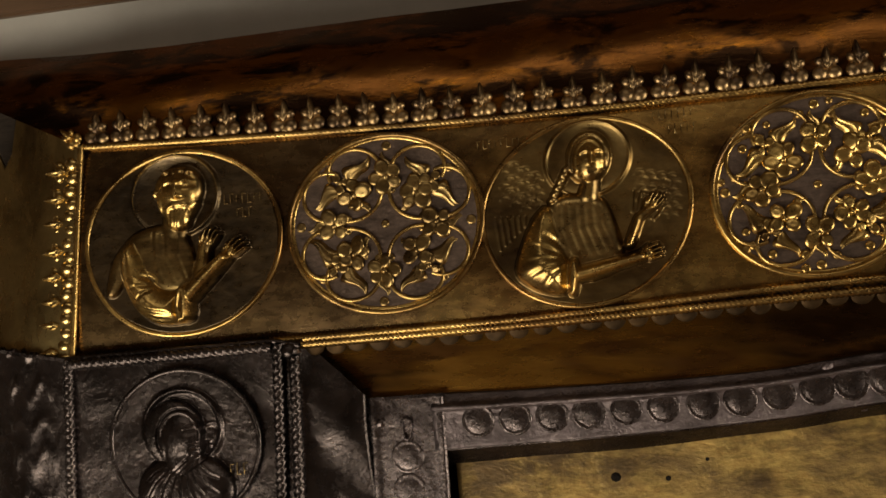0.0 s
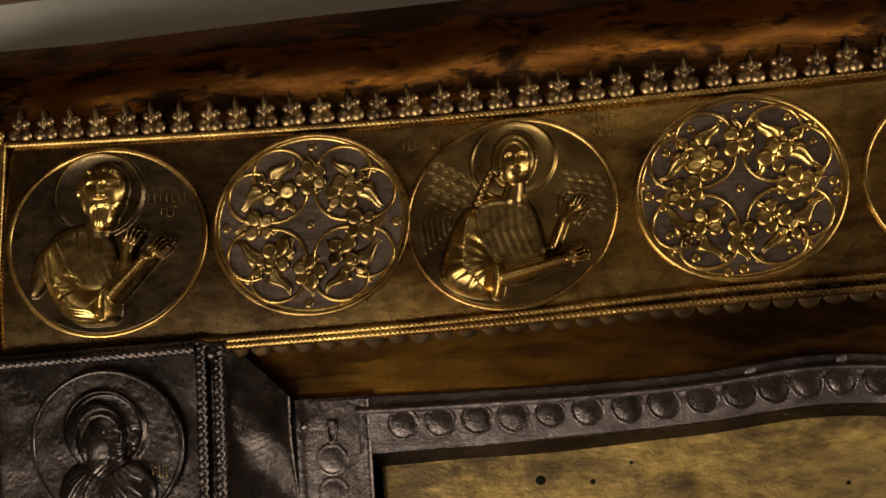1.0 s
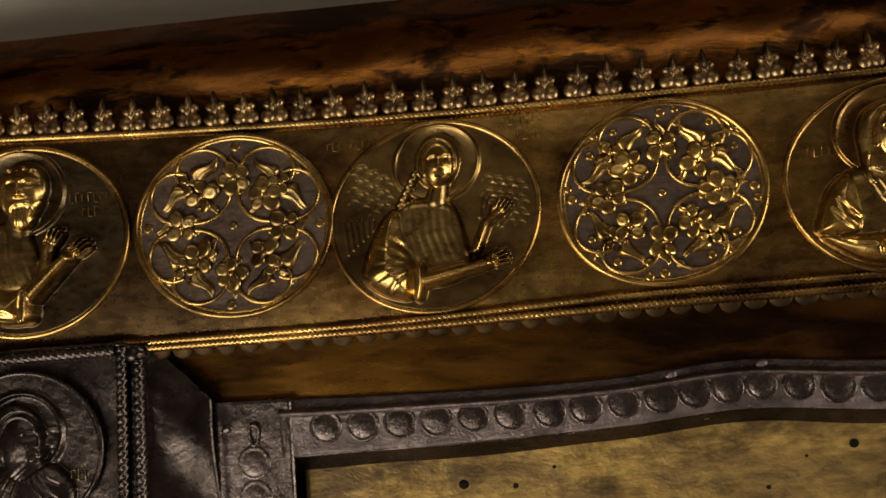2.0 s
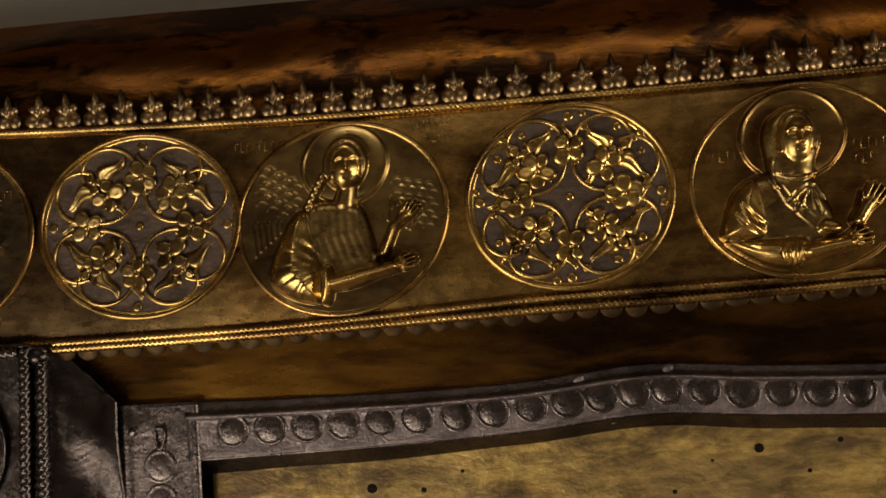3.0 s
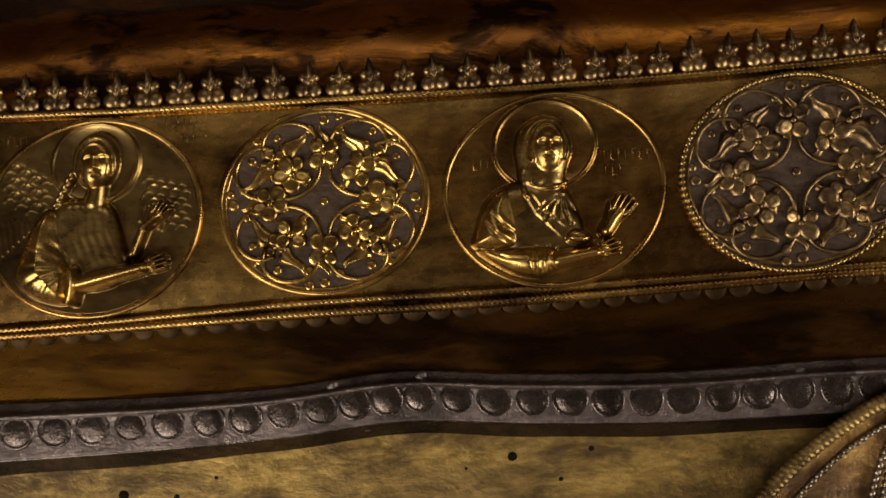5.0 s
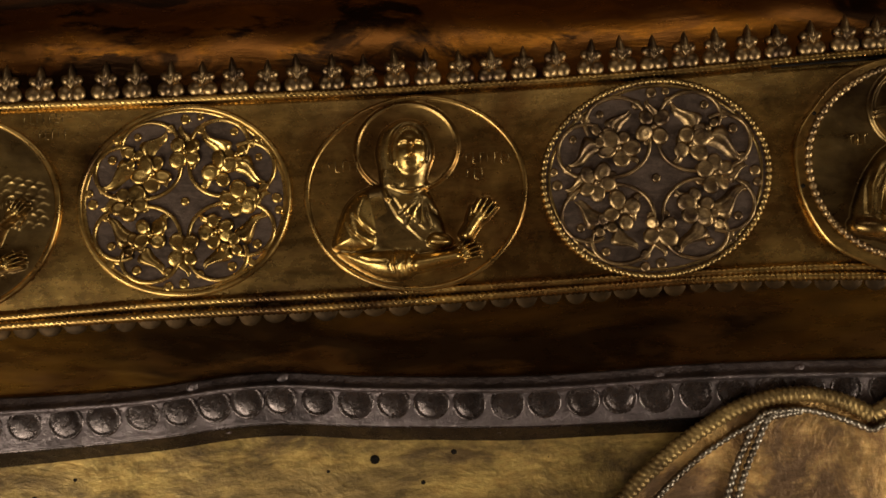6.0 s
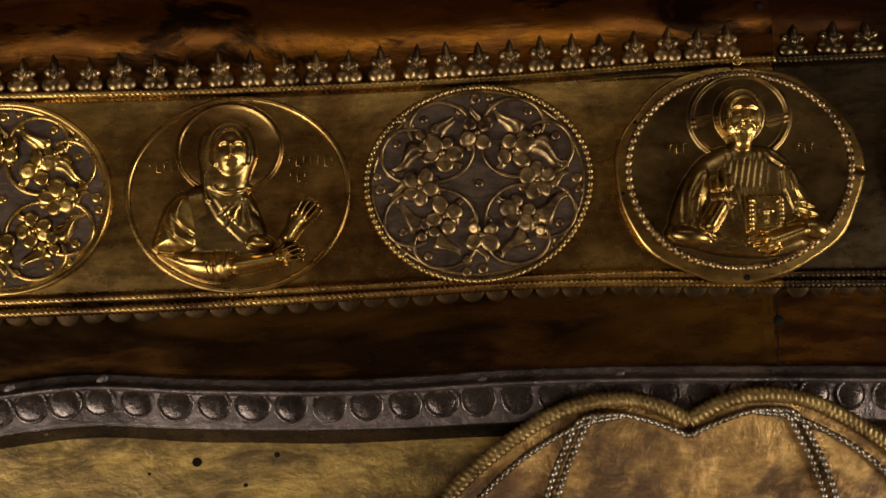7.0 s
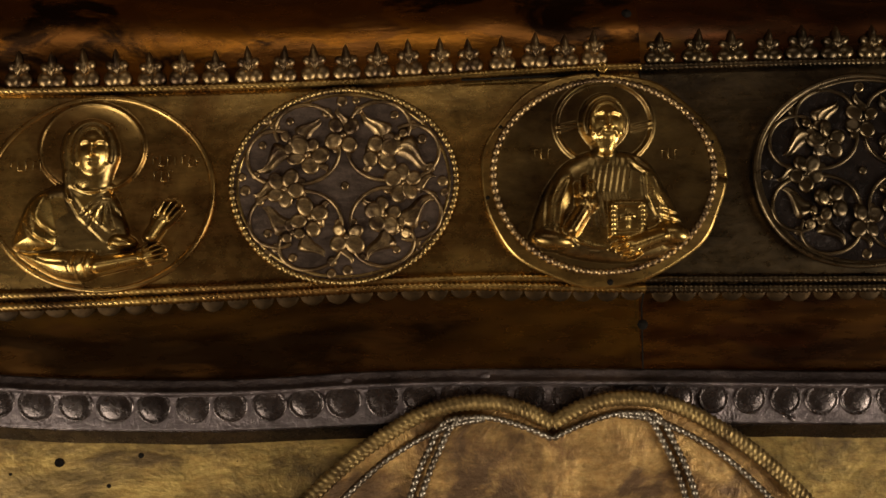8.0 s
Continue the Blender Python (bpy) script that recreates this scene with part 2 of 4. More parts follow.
def tube(points, r, sides=8, closed=False, twist=0.0, lobes=2, depth=0.0, beads=0.0, lift=0.0, flat=1.0):
    """A round or twisted wire through points (x, z, h). twist: turns per metre; beads: beads per metre."""
    p = np.array(points, float)
    d = np.gradient(p, axis=0)
    if closed:
        d = np.roll(p, -1, 0) - np.roll(p, 1, 0)
    d[:, 2] = 0
    d /= np.linalg.norm(d, axis=1)[:, None] + 1e-12
    side = np.stack([-d[:, 1], d[:, 0]], 1)
    step = np.linalg.norm(np.diff(p[:, :2], axis=0), axis=1)
    s = np.r_[0, np.cumsum(step)]
    th = np.linspace(0, 2 * np.pi, sides, endpoint=False)
    rr = r * np.ones((len(p), sides))
    if twist:
        rr = r * (1 - depth + depth * np.abs(np.cos(lobes / 2 * (th[None] - 2 * np.pi * twist * s[:, None]))) * 1.4)
    if beads:
        rr = r * (0.45 + 0.55 * np.sqrt(np.clip(1 - (2 * ((s * beads) % 1) - 1) ** 2, 0, 1)))[:, None] * np.ones((1, sides))
    x = p[:, 0, None] + rr * np.cos(th) * side[:, 0, None]
    z = p[:, 1, None] + rr * np.cos(th) * side[:, 1, None]
    h = p[:, 2, None] + lift + flat * rr * np.sin(th)
    verts = np.stack([x, -h, z], -1).reshape(-1, 3)
    n = len(p)
    i = np.arange(n * sides).reshape(n, sides)
    j = np.roll(i, -1, 1)
    k = np.roll(i, -1, 0)
    l = np.roll(j, -1, 0)
    f = np.stack([i, j, l, k], -1)
    f = (f if closed else f[:-1]).reshape(-1, 4)
    return verts.tolist(), f[:, ::-1].tolist()


def smooth_line(knots, n, h=0.0):
    """A smooth line of n points through a few knots (x, z), spaced evenly in x or along the knots."""
    k = np.array(knots, float)
    s = np.r_[0, np.cumsum(np.linalg.norm(np.diff(k, axis=0), axis=1))]
    t = np.linspace(0, s[-1], n)
    out = []
    m = np.gradient(k, s, axis=0)
    for q in t:
        i = min(max(np.searchsorted(s, q) - 1, 0), len(s) - 2)
        w = s[i + 1] - s[i]
        a = (q - s[i]) / w
        c = ((1 + 2 * a) * (1 - a) ** 2) * k[i] + a * (1 - a) ** 2 * w * m[i] + a * a * (3 - 2 * a) * k[i + 1] + a * a * (a - 1) * w * m[i + 1]
        out.append((c[0], c[1], h))
    return out


def level(knots):
    """z as a smooth function of x through a few knots."""
    line = np.array(smooth_line(knots, 400))
    return lambda x: np.interp(x, line[:, 0], line[:, 1])


def wavy(x, z, size, seed=0.0):
    """Shallow unevenness of hand-beaten sheet."""
    return size * (np.sin(61 * x + 37 * z + seed) + 0.7 * np.sin(143 * x - 91 * z + 2 * seed) + 0.5 * np.sin(223 * x + 180 * z + 3 * seed)) / 2.2


# ---- the room ----


def box(name, lo, hi, mat, label, category, kind="structure", bevel=0.0):
    bm = bmesh.new()
    bmesh.ops.create_cube(bm, size=1)
    for v in bm.verts:
        v.co = Vector([(lo[i] + hi[i]) / 2 + v.co[i] * (hi[i] - lo[i]) for i in range(3)])
    if bevel:
        bmesh.ops.bevel(bm, geom=bm.edges[:], offset=bevel, segments=2, affect="EDGES")
    me = bpy.data.meshes.new(name)
    bm.to_mesh(me)
    bm.free()
    return tagged(part(name, me, mat), label, category, "", kind)


box("wall_north", (-2.2, 0.05, 0), (2.2, 0.2, 2.8), PLASTER, "plain light grey plaster wall behind the icon", "wall")
box("wall_south", (-2.2, -2.8, 0), (2.2, -2.65, 2.8), ROOM, "plain warm brown painted gallery wall", "wall")
box("wall_west", (-2.35, -2.8, 0), (-2.2, 0.2, 2.8), ROOM, "plain warm brown painted gallery wall", "wall")
box("wall_east", (2.2, -2.8, 0), (2.35, 0.2, 2.8), ROOM, "plain warm brown painted gallery wall", "wall")
box("floor", (-2.35, -2.8, -0.1), (2.35, 0.2, 0), FLOOR, "dark brown wooden floor boards of the gallery", "floor")
box("ceiling", (-2.35, -2.8, 2.8), (2.35, 0.2, 2.9), CEIL, "plain warm painted gallery ceiling", "ceiling")
# Extended upwards out of view so the icon's upper edge mirrors something dark.
box("trim", (-0.75, 0.046, Z0 + 0.0835), (0.9, 0.05, Z0 + 1.2), RAIL, "dark brown wooden panel above the icon", "trim", "structure", 0.001)
box("icon_board", (-0.392, 0.024, 0.55), (0.476, 0.05, Z0 + 0.0575), WOOD, "old dark wooden board under the metal cover", "icon board", "", 0.003)

# ---- lines of the border, in metres from the middle line ----
XL, XS, XR = -0.3128, 0.0762, 0.47
top_rope = level([(-0.3128, 0.0292), (-0.25, 0.0262), (-0.185, 0.0241), (-0.12, 0.0239), (-0.06, 0.0243), (0.0, 0.0259), (0.062, 0.0294), (0.09, 0.0303), (0.48, 0.0303)])
rope_a = level([(-0.27, -0.0298), (-0.185, -0.0289), (-0.125, -0.0264), (-0.06, -0.0255), (0.005, -0.0240), (0.035, -0.0235), (0.077, -0.0245), (0.48, -0.0243)])
rope_b = level([(-0.27, -0.0314), (-0.185, -0.0306), (-0.125, -0.0291), (-0.07, -0.0283), (-0.02, -0.0266), (0.015, -0.0254), (0.077, -0.0269), (0.48, -0.0268)])
strip_top = level([(-0.25, -0.0468), (-0.184, -0.0480), (-0.13, -0.0472), (-0.098, -0.0445), (-0.072, -0.0463), (-0.03, -0.0478), (0.01, -0.0466), (0.078, -0.0478), (0.13, -0.0497), (0.48, -0.0500)])
strip_low = level([(-0.225, -0.0683), (-0.17, -0.0663), (-0.128, -0.0639), (-0.097, -0.0614), (-0.066, -0.0633), (-0.03, -0.0647), (0.02, -0.0645), (0.1, -0.0672), (0.48, -0.0680)])
outer_top = level([(-0.395, 0.0635), (-0.370, 0.0630), (-0.347, 0.0622), (-0.324, 0.0609), (-0.24, 0.0602), (-0.1, 0.0596), (0.48, 0.0596)])


def solid(ob, thick=0.0008, rim=True):
    m = ob.modifiers.new("sheet", "SOLIDIFY")
    m.thickness, m.offset, m.use_rim = thick, -1.0, rim
    return ob


# ---- small repeated ornaments ----
def bossed(sides=12):
    """A petal: a round boss with steep sides and a slightly sunken top."""
    prof = ((1.0, -0.10), (0.95, 0.22), (0.82, 0.46), (0.60, 0.60), (0.30, 0.58))
    v = [(q * math.cos(2 * math.pi * j / sides), -up, q * math.sin(2 * math.pi * j / sides)) for q, up in prof for j in range(sides)] + [(0, -0.54, 0)]
    m = len(prof)
    f = [(k * sides + j, k * sides + (j + 1) % sides, (k + 1) * sides + (j + 1) % sides, (k + 1) * sides + j) for k in range(m - 1) for j in range(sides)]
    return v, f + [((m - 1) * sides + j, (m - 1) * sides + (j + 1) % sides, m * sides) for j in range(sides)]


def lobed_leaf(hand, n=17, m=9):
    """A leaf of unit length along +z: full near the foot, fuller on one side, an S-shaped sharp tip, folded along its rib."""
    v = []
    for i in range(n):
        t = i / (n - 1)
        full = 0.24 * math.sin(math.pi * min(1, (0.03 + 0.97 * t) ** 0.62)) ** 0.9 + 0.004
        off = hand * (0.09 * math.sin(2 * math.pi * t) - 0.16 * t * t)
        for j in range(m):
            q = 2 * j / (m - 1) - 1
            w = full * (1 + 0.35 * max(0, q * hand) * math.sin(2 * math.pi * t))
            up = 0.19 * max(0, 1 - q * q) ** 0.60 * (1 - 0.34 * math.exp(-(q * 4.5) ** 2)) * (1 + 0.45 * q * hand) * math.sin(math.pi * min(1, 0.14 + 0.84 * t)) ** 0.7
            v.append((off + q * w, 0.03 - up, t))
    f = [(i * m + j, i * m + j + 1, (i + 1) * m + j + 1, (i + 1) * m + j) for i in range(n - 1) for j in range(m - 1)]
    return v, f


def palmette_mesh(wide=1.0):
    """Two round lobes below, two small curls above them, a stem and a slender spike."""
    w = wide
    pieces = []
    pieces.append(dome(0, 0.0032, 0.0025 * w, 0.0036, 0.0007, -0.0003, 0, 4, 14))
    for g in (-1, 1):
        pieces.append(dome(g * 0.00172 * w, 0.0020, 0.00190 * w, 0.0020, 0.0013, -0.0003, 0, 5, 16))
        pieces.append(dome(g * 0.00150 * w, 0.0051, 0.00150 * w, 0.00125, 0.0012, -0.0002, g * 0.6, 4, 12))
        v, f = leaf(0.0036, 0.0007 * w, 0.0016, g * 0.0003, 8, 0.3)
        c, n = math.cos(g * 0.25), math.sin(g * 0.25)
        pieces.append(([(c * a + n * e, b - 0.0003, -n * a + c * e + 0.0030) for a, b, e in v], f))
    v, f = leaf(0.0056, 0.00110 * w, 0.0014, 0.0, 10, -0.25)
    pieces.append(([(a, b - 0.0002, e + 0.0036) for a, b, e in v], f))
    return joined("palmette", pieces)


def slope(h0, depth, s, power=1.7):
    return h0 - depth * s ** power


PALMETTE = palmette_mesh()
PALMETTE_WIDE = palmette_mesh(1.2)
SCALLOP = joined("scallop", [dome(0, -0.0006, 0.0029, 0.0029, 0.0004, 0.0001, 0, 3, 16), ([(0.0029 * math.cos(a) * k, -0.0001 + 0.0006 * (k > 1), -0.0006 + 0.0029 * math.sin(a) * k) for k in (1.0, 1.04) for a in [2 * math.pi * j / 16 for j in range(16)]], [(j, 16 + j, 16 + (j + 1) % 16, (j + 1) % 16) for j in range(16)])])
# A low black dome that stands in for an empty nail hole.
NAIL = joined("nail", [dome(0, 0, 0.00085, 0.00085, 0.0005, -0.0002, 0, 2, 8)])


def band(name, x0, x1, label, field_mat, bevel_mat, lower_mat, orn_mat, wire_mat, palm, pitch, x_first, left_mitre):
    """One sheet of the border: field, two smooth edges, twisted wires, a crest of palmettes and a row of scallops."""
    t = thing(name, label, "gilded border", group="sheets of the gilded cover")
    nx = int((x1 - x0) / 0.0016)

    def field(u, v):
        left = x0 - (0.0078 * (1 - v) if left_mitre else 0)
        x = left + (x1 - left) * u
        a, b = top_rope(np.clip(x, XL, 1)), rope_b(np.clip(x, -0.27, 1)) - 0.0005
        z = b + (a - b) * v
        return x, z, wavy(x, z, 0.00018, x0) - 0.0018 * (2 * v - 1) ** 2

    solid(part("field", surface(field, nx, 40, "field"), field_mat, t), rim=False)

    def upper(u, v):
        left = x0 - (0.064 * v if left_mitre else 0)
        x = left + (x1 - left) * u
        a, b = top_rope(np.clip(x, XL, 1)), outer_top(x)
        z = a + (b - a) * v
        knee = 0.70 + 0.03 * np.sin(70 * x) + 0.02 * np.sin(173 * x + 1)
        back = 0.0065 * np.minimum(v / knee, 1) ** 2.8 + 0.0135 * np.clip((v - knee) / (1 - knee), 0, 1) ** 1.1
        return x, z, -0.0012 - back + wavy(x, z, 0.0005, 1.3 + x0)

    solid(part("upper_edge", surface(upper, nx, 40, "upper_edge"), bevel_mat, t, "smooth gilded edge with reflections painted as brown streaks"), rim=False)

    def lower(u, v):
        xs = x0 if not left_mitre else -0.262
        x = xs + (x1 - xs) * u
        a, b = rope_b(x) + 0.002, strip_top(x) - 0.002
        z = a + (b - a) * v
        return x, z, -0.0072 + 0.0004 * v + wavy(x, z, 0.0003, 2.1 + x0)

    solid(part("lower_edge", surface(lower, nx, 18, "lower_edge"), lower_mat, t, "smooth lower edge with its dark reflections painted in"), rim=False)
    for fn, xs, r in ((top_rope, x0, 0.00085), (rope_a, -0.262 if left_mitre else x0, 0.00085), (rope_b, -0.262 if left_mitre else x0, 0.00095)):
        n = int((x1 - xs) / 0.00020)
        xx = np.linspace(xs, x1, n)
        line = [(q, float(fn(q)), -0.0009 + 0.0002 * (fn is rope_a) + float(wavy(q, fn(q), 0.00022, x0))) for q in xx]
        v, f = tube(line, r * 1.2, 12, twist=190.0, lobes=4, depth=0.36, lift=0.0002)
        part("twisted_wire", joined("twisted_wire", [(v, f)]), wire_mat, t)
    x = x_first
    while x < x1 - (0.009 if left_mitre else 0.003):
        zb = float(top_rope(x)) + 0.0006
        at = Matrix.Translation((x, 0.0006, zb)) @ Euler((radians(-3), radians(random.uniform(-5, 5)), 0)).to_matrix().to_4x4() @ Matrix.Diagonal((random.uniform(0.92, 1.06), 1, random.uniform(0.93, 1.08), 1))
        part("palmette", palm, orn_mat, t, at=at)
        x += pitch * random.uniform(0.95, 1.05)
    x = (-0.250 if left_mitre else x0 + 0.008)
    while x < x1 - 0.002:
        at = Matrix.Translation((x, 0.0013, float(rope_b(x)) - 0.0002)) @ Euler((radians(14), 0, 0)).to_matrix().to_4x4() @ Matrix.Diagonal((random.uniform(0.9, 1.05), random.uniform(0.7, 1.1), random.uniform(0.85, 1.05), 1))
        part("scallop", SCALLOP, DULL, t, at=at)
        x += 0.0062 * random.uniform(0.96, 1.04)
    return t


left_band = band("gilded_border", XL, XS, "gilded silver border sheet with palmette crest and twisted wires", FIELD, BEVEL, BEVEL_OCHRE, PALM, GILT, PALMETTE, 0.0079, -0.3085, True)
right_band = band("gilded_border", XS - 0.003, XR, "darker tarnished gilded border sheet butted at a seam", GILT_DARK, BEVEL_BROWN, BEVEL_BROWN, GILT_DARK, GILT_DARK, PALMETTE_WIDE, 0.0094, XS + 0.0055, False)
right_band.location.y = 0.0012
for x, z, h in ((0.0735, 0.0440, -0.003), (0.0760, -0.0362, -0.003)):
    part("nail", NAIL, GAP_DARK, left_band, "dark empty nail hole", Matrix.Translation((x, -h, z)) @ Matrix.Scale(1.7, 4))
# raised lip of the seam
part("seam_lip", joined("seam_lip", [tube([(XS, z, -0.0013 - 0.0065 * min(1, max(0, (z - 0.03) / 0.018)) ** 1.5 - 0.0135 * max(0, (z - 0.048) / 0.0116) ** 1.1 - 0.0034 * min(1, max(0, (-z - 0.027) / 0.004))) for z in np.linspace(-0.0478, 0.0596, 60)], 0.00022, 6)]), GAP_DARK, left_band)

# ---- the left side ----
side = thing("gilded_side_border", "pale gilded side sheet with palmettes along a twisted wire", "gilded border", group="sheets of the gilded cover")


def side_line(z):
    return -0.3166 + 0.1268 * z


def side_field(u, v):
    s = v
    top = np.minimum(0.0296 + 0.034 * s, 0.0475 - 0.10 * np.clip(s - 0.42, 0, 1))
    top = np.where(s > 0.36, np.minimum(top, 0.0300 + 0.004 * np.sin(40 * s)), top)
    z = -0.034 + (top + 0.034) * u
    x = side_line(np.minimum(z, 0.0296)) - 0.062 * s
    return x, z, slope(0.0, 0.021, s, 1.8) + wavy(x, z, 0.0012, 5)


SIDE_EDGE = metal("pale_gilded_edge", (0.52, 0.39, 0.18), (0.38, 0.28, 0.12), (0.13, 0.09, 0.045), 28, (1, 1, 0.5), (0.46, 0.64), (0.22, 0.36), 900, 0.1, 1.0, 0.04, None, 0.06)
solid(part("side_edge", surface(side_field, 60, 24, "side_edge"), SIDE_EDGE, side, "pale gilded edge with dents"))
line = [(side_line(z), z, 0.0003) for z in np.linspace(-0.0303, 0.0292, 300)]
part("twisted_wire", joined("twisted_wire", [tube(line, 0.00095, 10, twist=205.0, lobes=4, depth=0.30)]), GILT, side)
for k in range(8):
    z = 0.0228 - 0.0073 * k
    at = Matrix.Translation((side_line(z) - 0.0008, 0.0006, z)) @ Euler((0, radians(-90 + random.uniform(-5, 5)), radians(-8))).to_matrix().to_4x4() @ Matrix.Diagonal((1.15, 1.2, 1.25, 1))
    part("palmette", PALMETTE, GILT_BRIGHT, side, at=at)
part("palmette", PALMETTE, GILT, side, at=Matrix.Translation((-0.3140, 0, 0.0300)) @ Euler((0, radians(-45), 0)).to_matrix().to_4x4() @ Matrix.Scale(0.75, 4))

# ---- darkened silver: corner sheet, strips ----
corner = thing("silver_corner_sheet", "darkened silver corner sheet with rope borders and torn edge", "silver sheet", group="darkened silver sheets")


def corner_top(x):
    return np.interp(x, [-0.372, -0.3215, -0.2606, -0.2519, -0.2372], [-0.0205, -0.0302, -0.0296, -0.0315, -0.0464])


def corner_sheet(u, v):
    x = -0.372 + (-0.2372 + 0.372) * u
    a = corner_top(x)
    z = -0.85 + (a + 0.85) * (1 - (1 - v) ** 6)
    ridge = 0.0006 * np.clip(np.sin((z + 0.0022 * np.cos(780 * (x + 0.334)) + 0.0012 * np.sin(260 * z)) * 620), 0, 1) ** 3 * (x < -0.3275) * (x > -0.341)
    back = -0.016 * np.clip((-0.335 - x) / 0.035, 0, 1) ** 1.6 - 0.0035 * np.clip((x + 0.256) / 0.02, 0, 1)
    return x, z, 0.0012 + back + ridge + wavy(x, z, 0.0006, 3) * (1 + 4.0 * np.clip((x + 0.257) / 0.006, 0, 1))


solid(part("sheet", surface(corner_sheet, 180, 150, "sheet"), LEAD, corner), 0.001)
for x0, z0, x1, z1 in ((-0.3205, -0.0305, -0.3255, -0.12), (-0.2590, -0.0305, -0.2635, -0.12), (-0.3215, -0.0318, -0.2606, -0.0312), (-0.2545, -0.034, -0.2582, -0.12)):
    n = 420
    line = [(x0 + (x1 - x0) * q, z0 + (z1 - z0) * q, 0.0024) for q in np.linspace(0, 1, n)]
    part("twisted_wire", joined("twisted_wire", [tube(line, 0.0015, 12, twist=120.0, lobes=4, depth=0.40)]), LEAD, corner)
part("rolled_edge", joined("rolled_edge", [tube([(x, float(corner_top(x)), 0.0020) for x in np.linspace(-0.3215, -0.2530, 60)], 0.0008, 7)]), LEAD, corner)
part("knob", joined("knob", [dome(-0.2560, -0.0325, 0.0030, 0.0028, 0.0028, 0.001)]), LEAD, corner)

strip = thing("silver_strip", "darkened silver strip with a row of round bosses", "silver strip", group="darkened silver sheets")


def strip_sheet(u, v):
    x = -0.2195 + (XR + 0.2195) * u
    a, b = strip_top(x), strip_low(x) - 0.0005
    z = b + (a - b) * v
    h = -0.0045 + 0.0014 * np.exp(-((v - 0.82) / 0.04) ** 2) - 0.0015 * np.clip((v - 0.86) / 0.14, 0, 1) - 0.0062 * np.clip((0.28 - v) / 0.28, 0, 1)
    return x, z, h + wavy(x, z, 0.0003, 7)


solid(part("sheet", surface(lambda u, v: strip_sheet(u, 0.28 + 0.72 * v), 420, 28, "sheet"), STRIP, strip))
solid(part("flange", surface(lambda u, v: strip_sheet(u, 0.28 * v), 420, 8, "flange"), LEAD, strip, "darker turned-down lower flange"))


def dished(r, sides=20):
    prof = ((1.06, -0.06), (1.0, 0.10), (0.93, 0.13), (0.86, 0.08), (0.72, 0.13), (0.50, 0.18), (0.25, 0.20))
    v = [(r * q * math.cos(2 * math.pi * j / sides), -r * up, r * q * math.sin(2 * math.pi * j / sides)) for q, up in prof for j in range(sides)] + [(0, -r * 0.205, 0)]
    m = len(prof)
    f = [(k * sides + j, k * sides + (j + 1) % sides, (k + 1) * sides + (j + 1) % sides, (k + 1) * sides + j) for k in range(m - 1) for j in range(sides)]
    return v, f + [((m - 1) * sides + j, (m - 1) * sides + (j + 1) % sides, m * sides) for j in range(sides)]


BOSS_MESH = joined("boss", [dished(0.0043)])
for k in range(-1, 43):
    x = float(np.interp(k, [-1, 0, 6, 8, 11, 18, 27, 35, 43], [-0.2068, -0.1971, -0.1385, -0.1197, -0.0944, -0.0290, 0.0561, 0.1330, 0.2085])) + random.uniform(-0.0003, 0.0003)
    zc = 0.61 * float(strip_top(x)) + 0.39 * float(strip_low(x))
    part("boss", BOSS_MESH, BOSS, strip, at=Matrix.Translation((x, 0.0045, zc)) @ Matrix.Diagonal((random.uniform(0.92, 1.04), random.uniform(0.5, 1.1), random.uniform(0.90, 1.03), 1)))
STUD = joined("stud", [dome(0, 0, 0.0017, 0.0013, 0.0006, -0.0003, 0.5, 3, 7)])
for x, z in ((-0.108, -0.0583), (-0.1554, -0.0602), (-0.04, -0.0610), (-0.1165, -0.0474), (-0.094, -0.0458), (-0.005, -0.0600), (0.0, -0.0493), (0.035, -0.0490)):
    part("stud", STUD, STRIP, strip, at=Matrix.Translation((x, 0.0046 + 0.0022 * (z < -0.055), z)))

tab = [(-0.0024, 0.0012, 0.0004), (-0.0012, 0.0006, 0.0016), (0.0008, -0.0003, 0.0018), (0.0026, -0.0012, 0.0006)]
part("bent_tab", joined("bent_tab", [tube(tab, 0.0006, 8, flat=0.5)]), BOSS, strip, "small bent metal tab", Matrix.Translation((0.1147, 0.0062, -0.0613)))

post = thing("silver_side_strip", "darkened silver upright strip with dents and a torn hole", "silver strip", group="darkened silver sheets")


def post_sheet(u, v):
    z = -0.85 + (-0.0475 + 0.85) * (1 - (1 - u) ** 6)
    x = -0.2374 + 0.0215 * v - 0.018 * (-0.0475 - z) * 0.9 * (z > -0.2)
    return x, z, -0.0046 + 0.0006 * np.exp(-((v - 0.06) / 0.05) ** 2) + 0.0006 * np.exp(-((v - 0.95) / 0.05) ** 2) + wavy(x, z, 0.0003, 9)


solid(part("sheet", surface(post_sheet, 120, 18, "sheet"), BOSS, post))
for z in (-0.0640, -0.0730, -0.0820):
    part("boss", BOSS_MESH, BOSS, post, at=Matrix.Translation((-0.2270 - 0.016 * (-z - 0.0475), 0.0045, z)) @ Matrix.Diagonal((1.0, 0.45, 1.0, 1)))
part("torn_hole", joined("torn_hole", [tube([(-0.2268 + 0.0013 * math.cos(a), -0.0560 + 0.0028 * math.sin(a) + 0.0006 * math.cos(2 * a), -0.0040) for a in np.linspace(0, 2 * math.pi, 24, endpoint=False)], 0.0004, 6, True)]), BOSS, post, "torn bright rim of a hole")
part("stud", STUD, BOSS, post, at=Matrix.Translation((-0.2340, 0.0042, -0.0545)))

# ---- the inner gold plate ----
plate = thing("gold_plate", "worn mottled gold plate inside the strips, with nail holes", "gold plate")


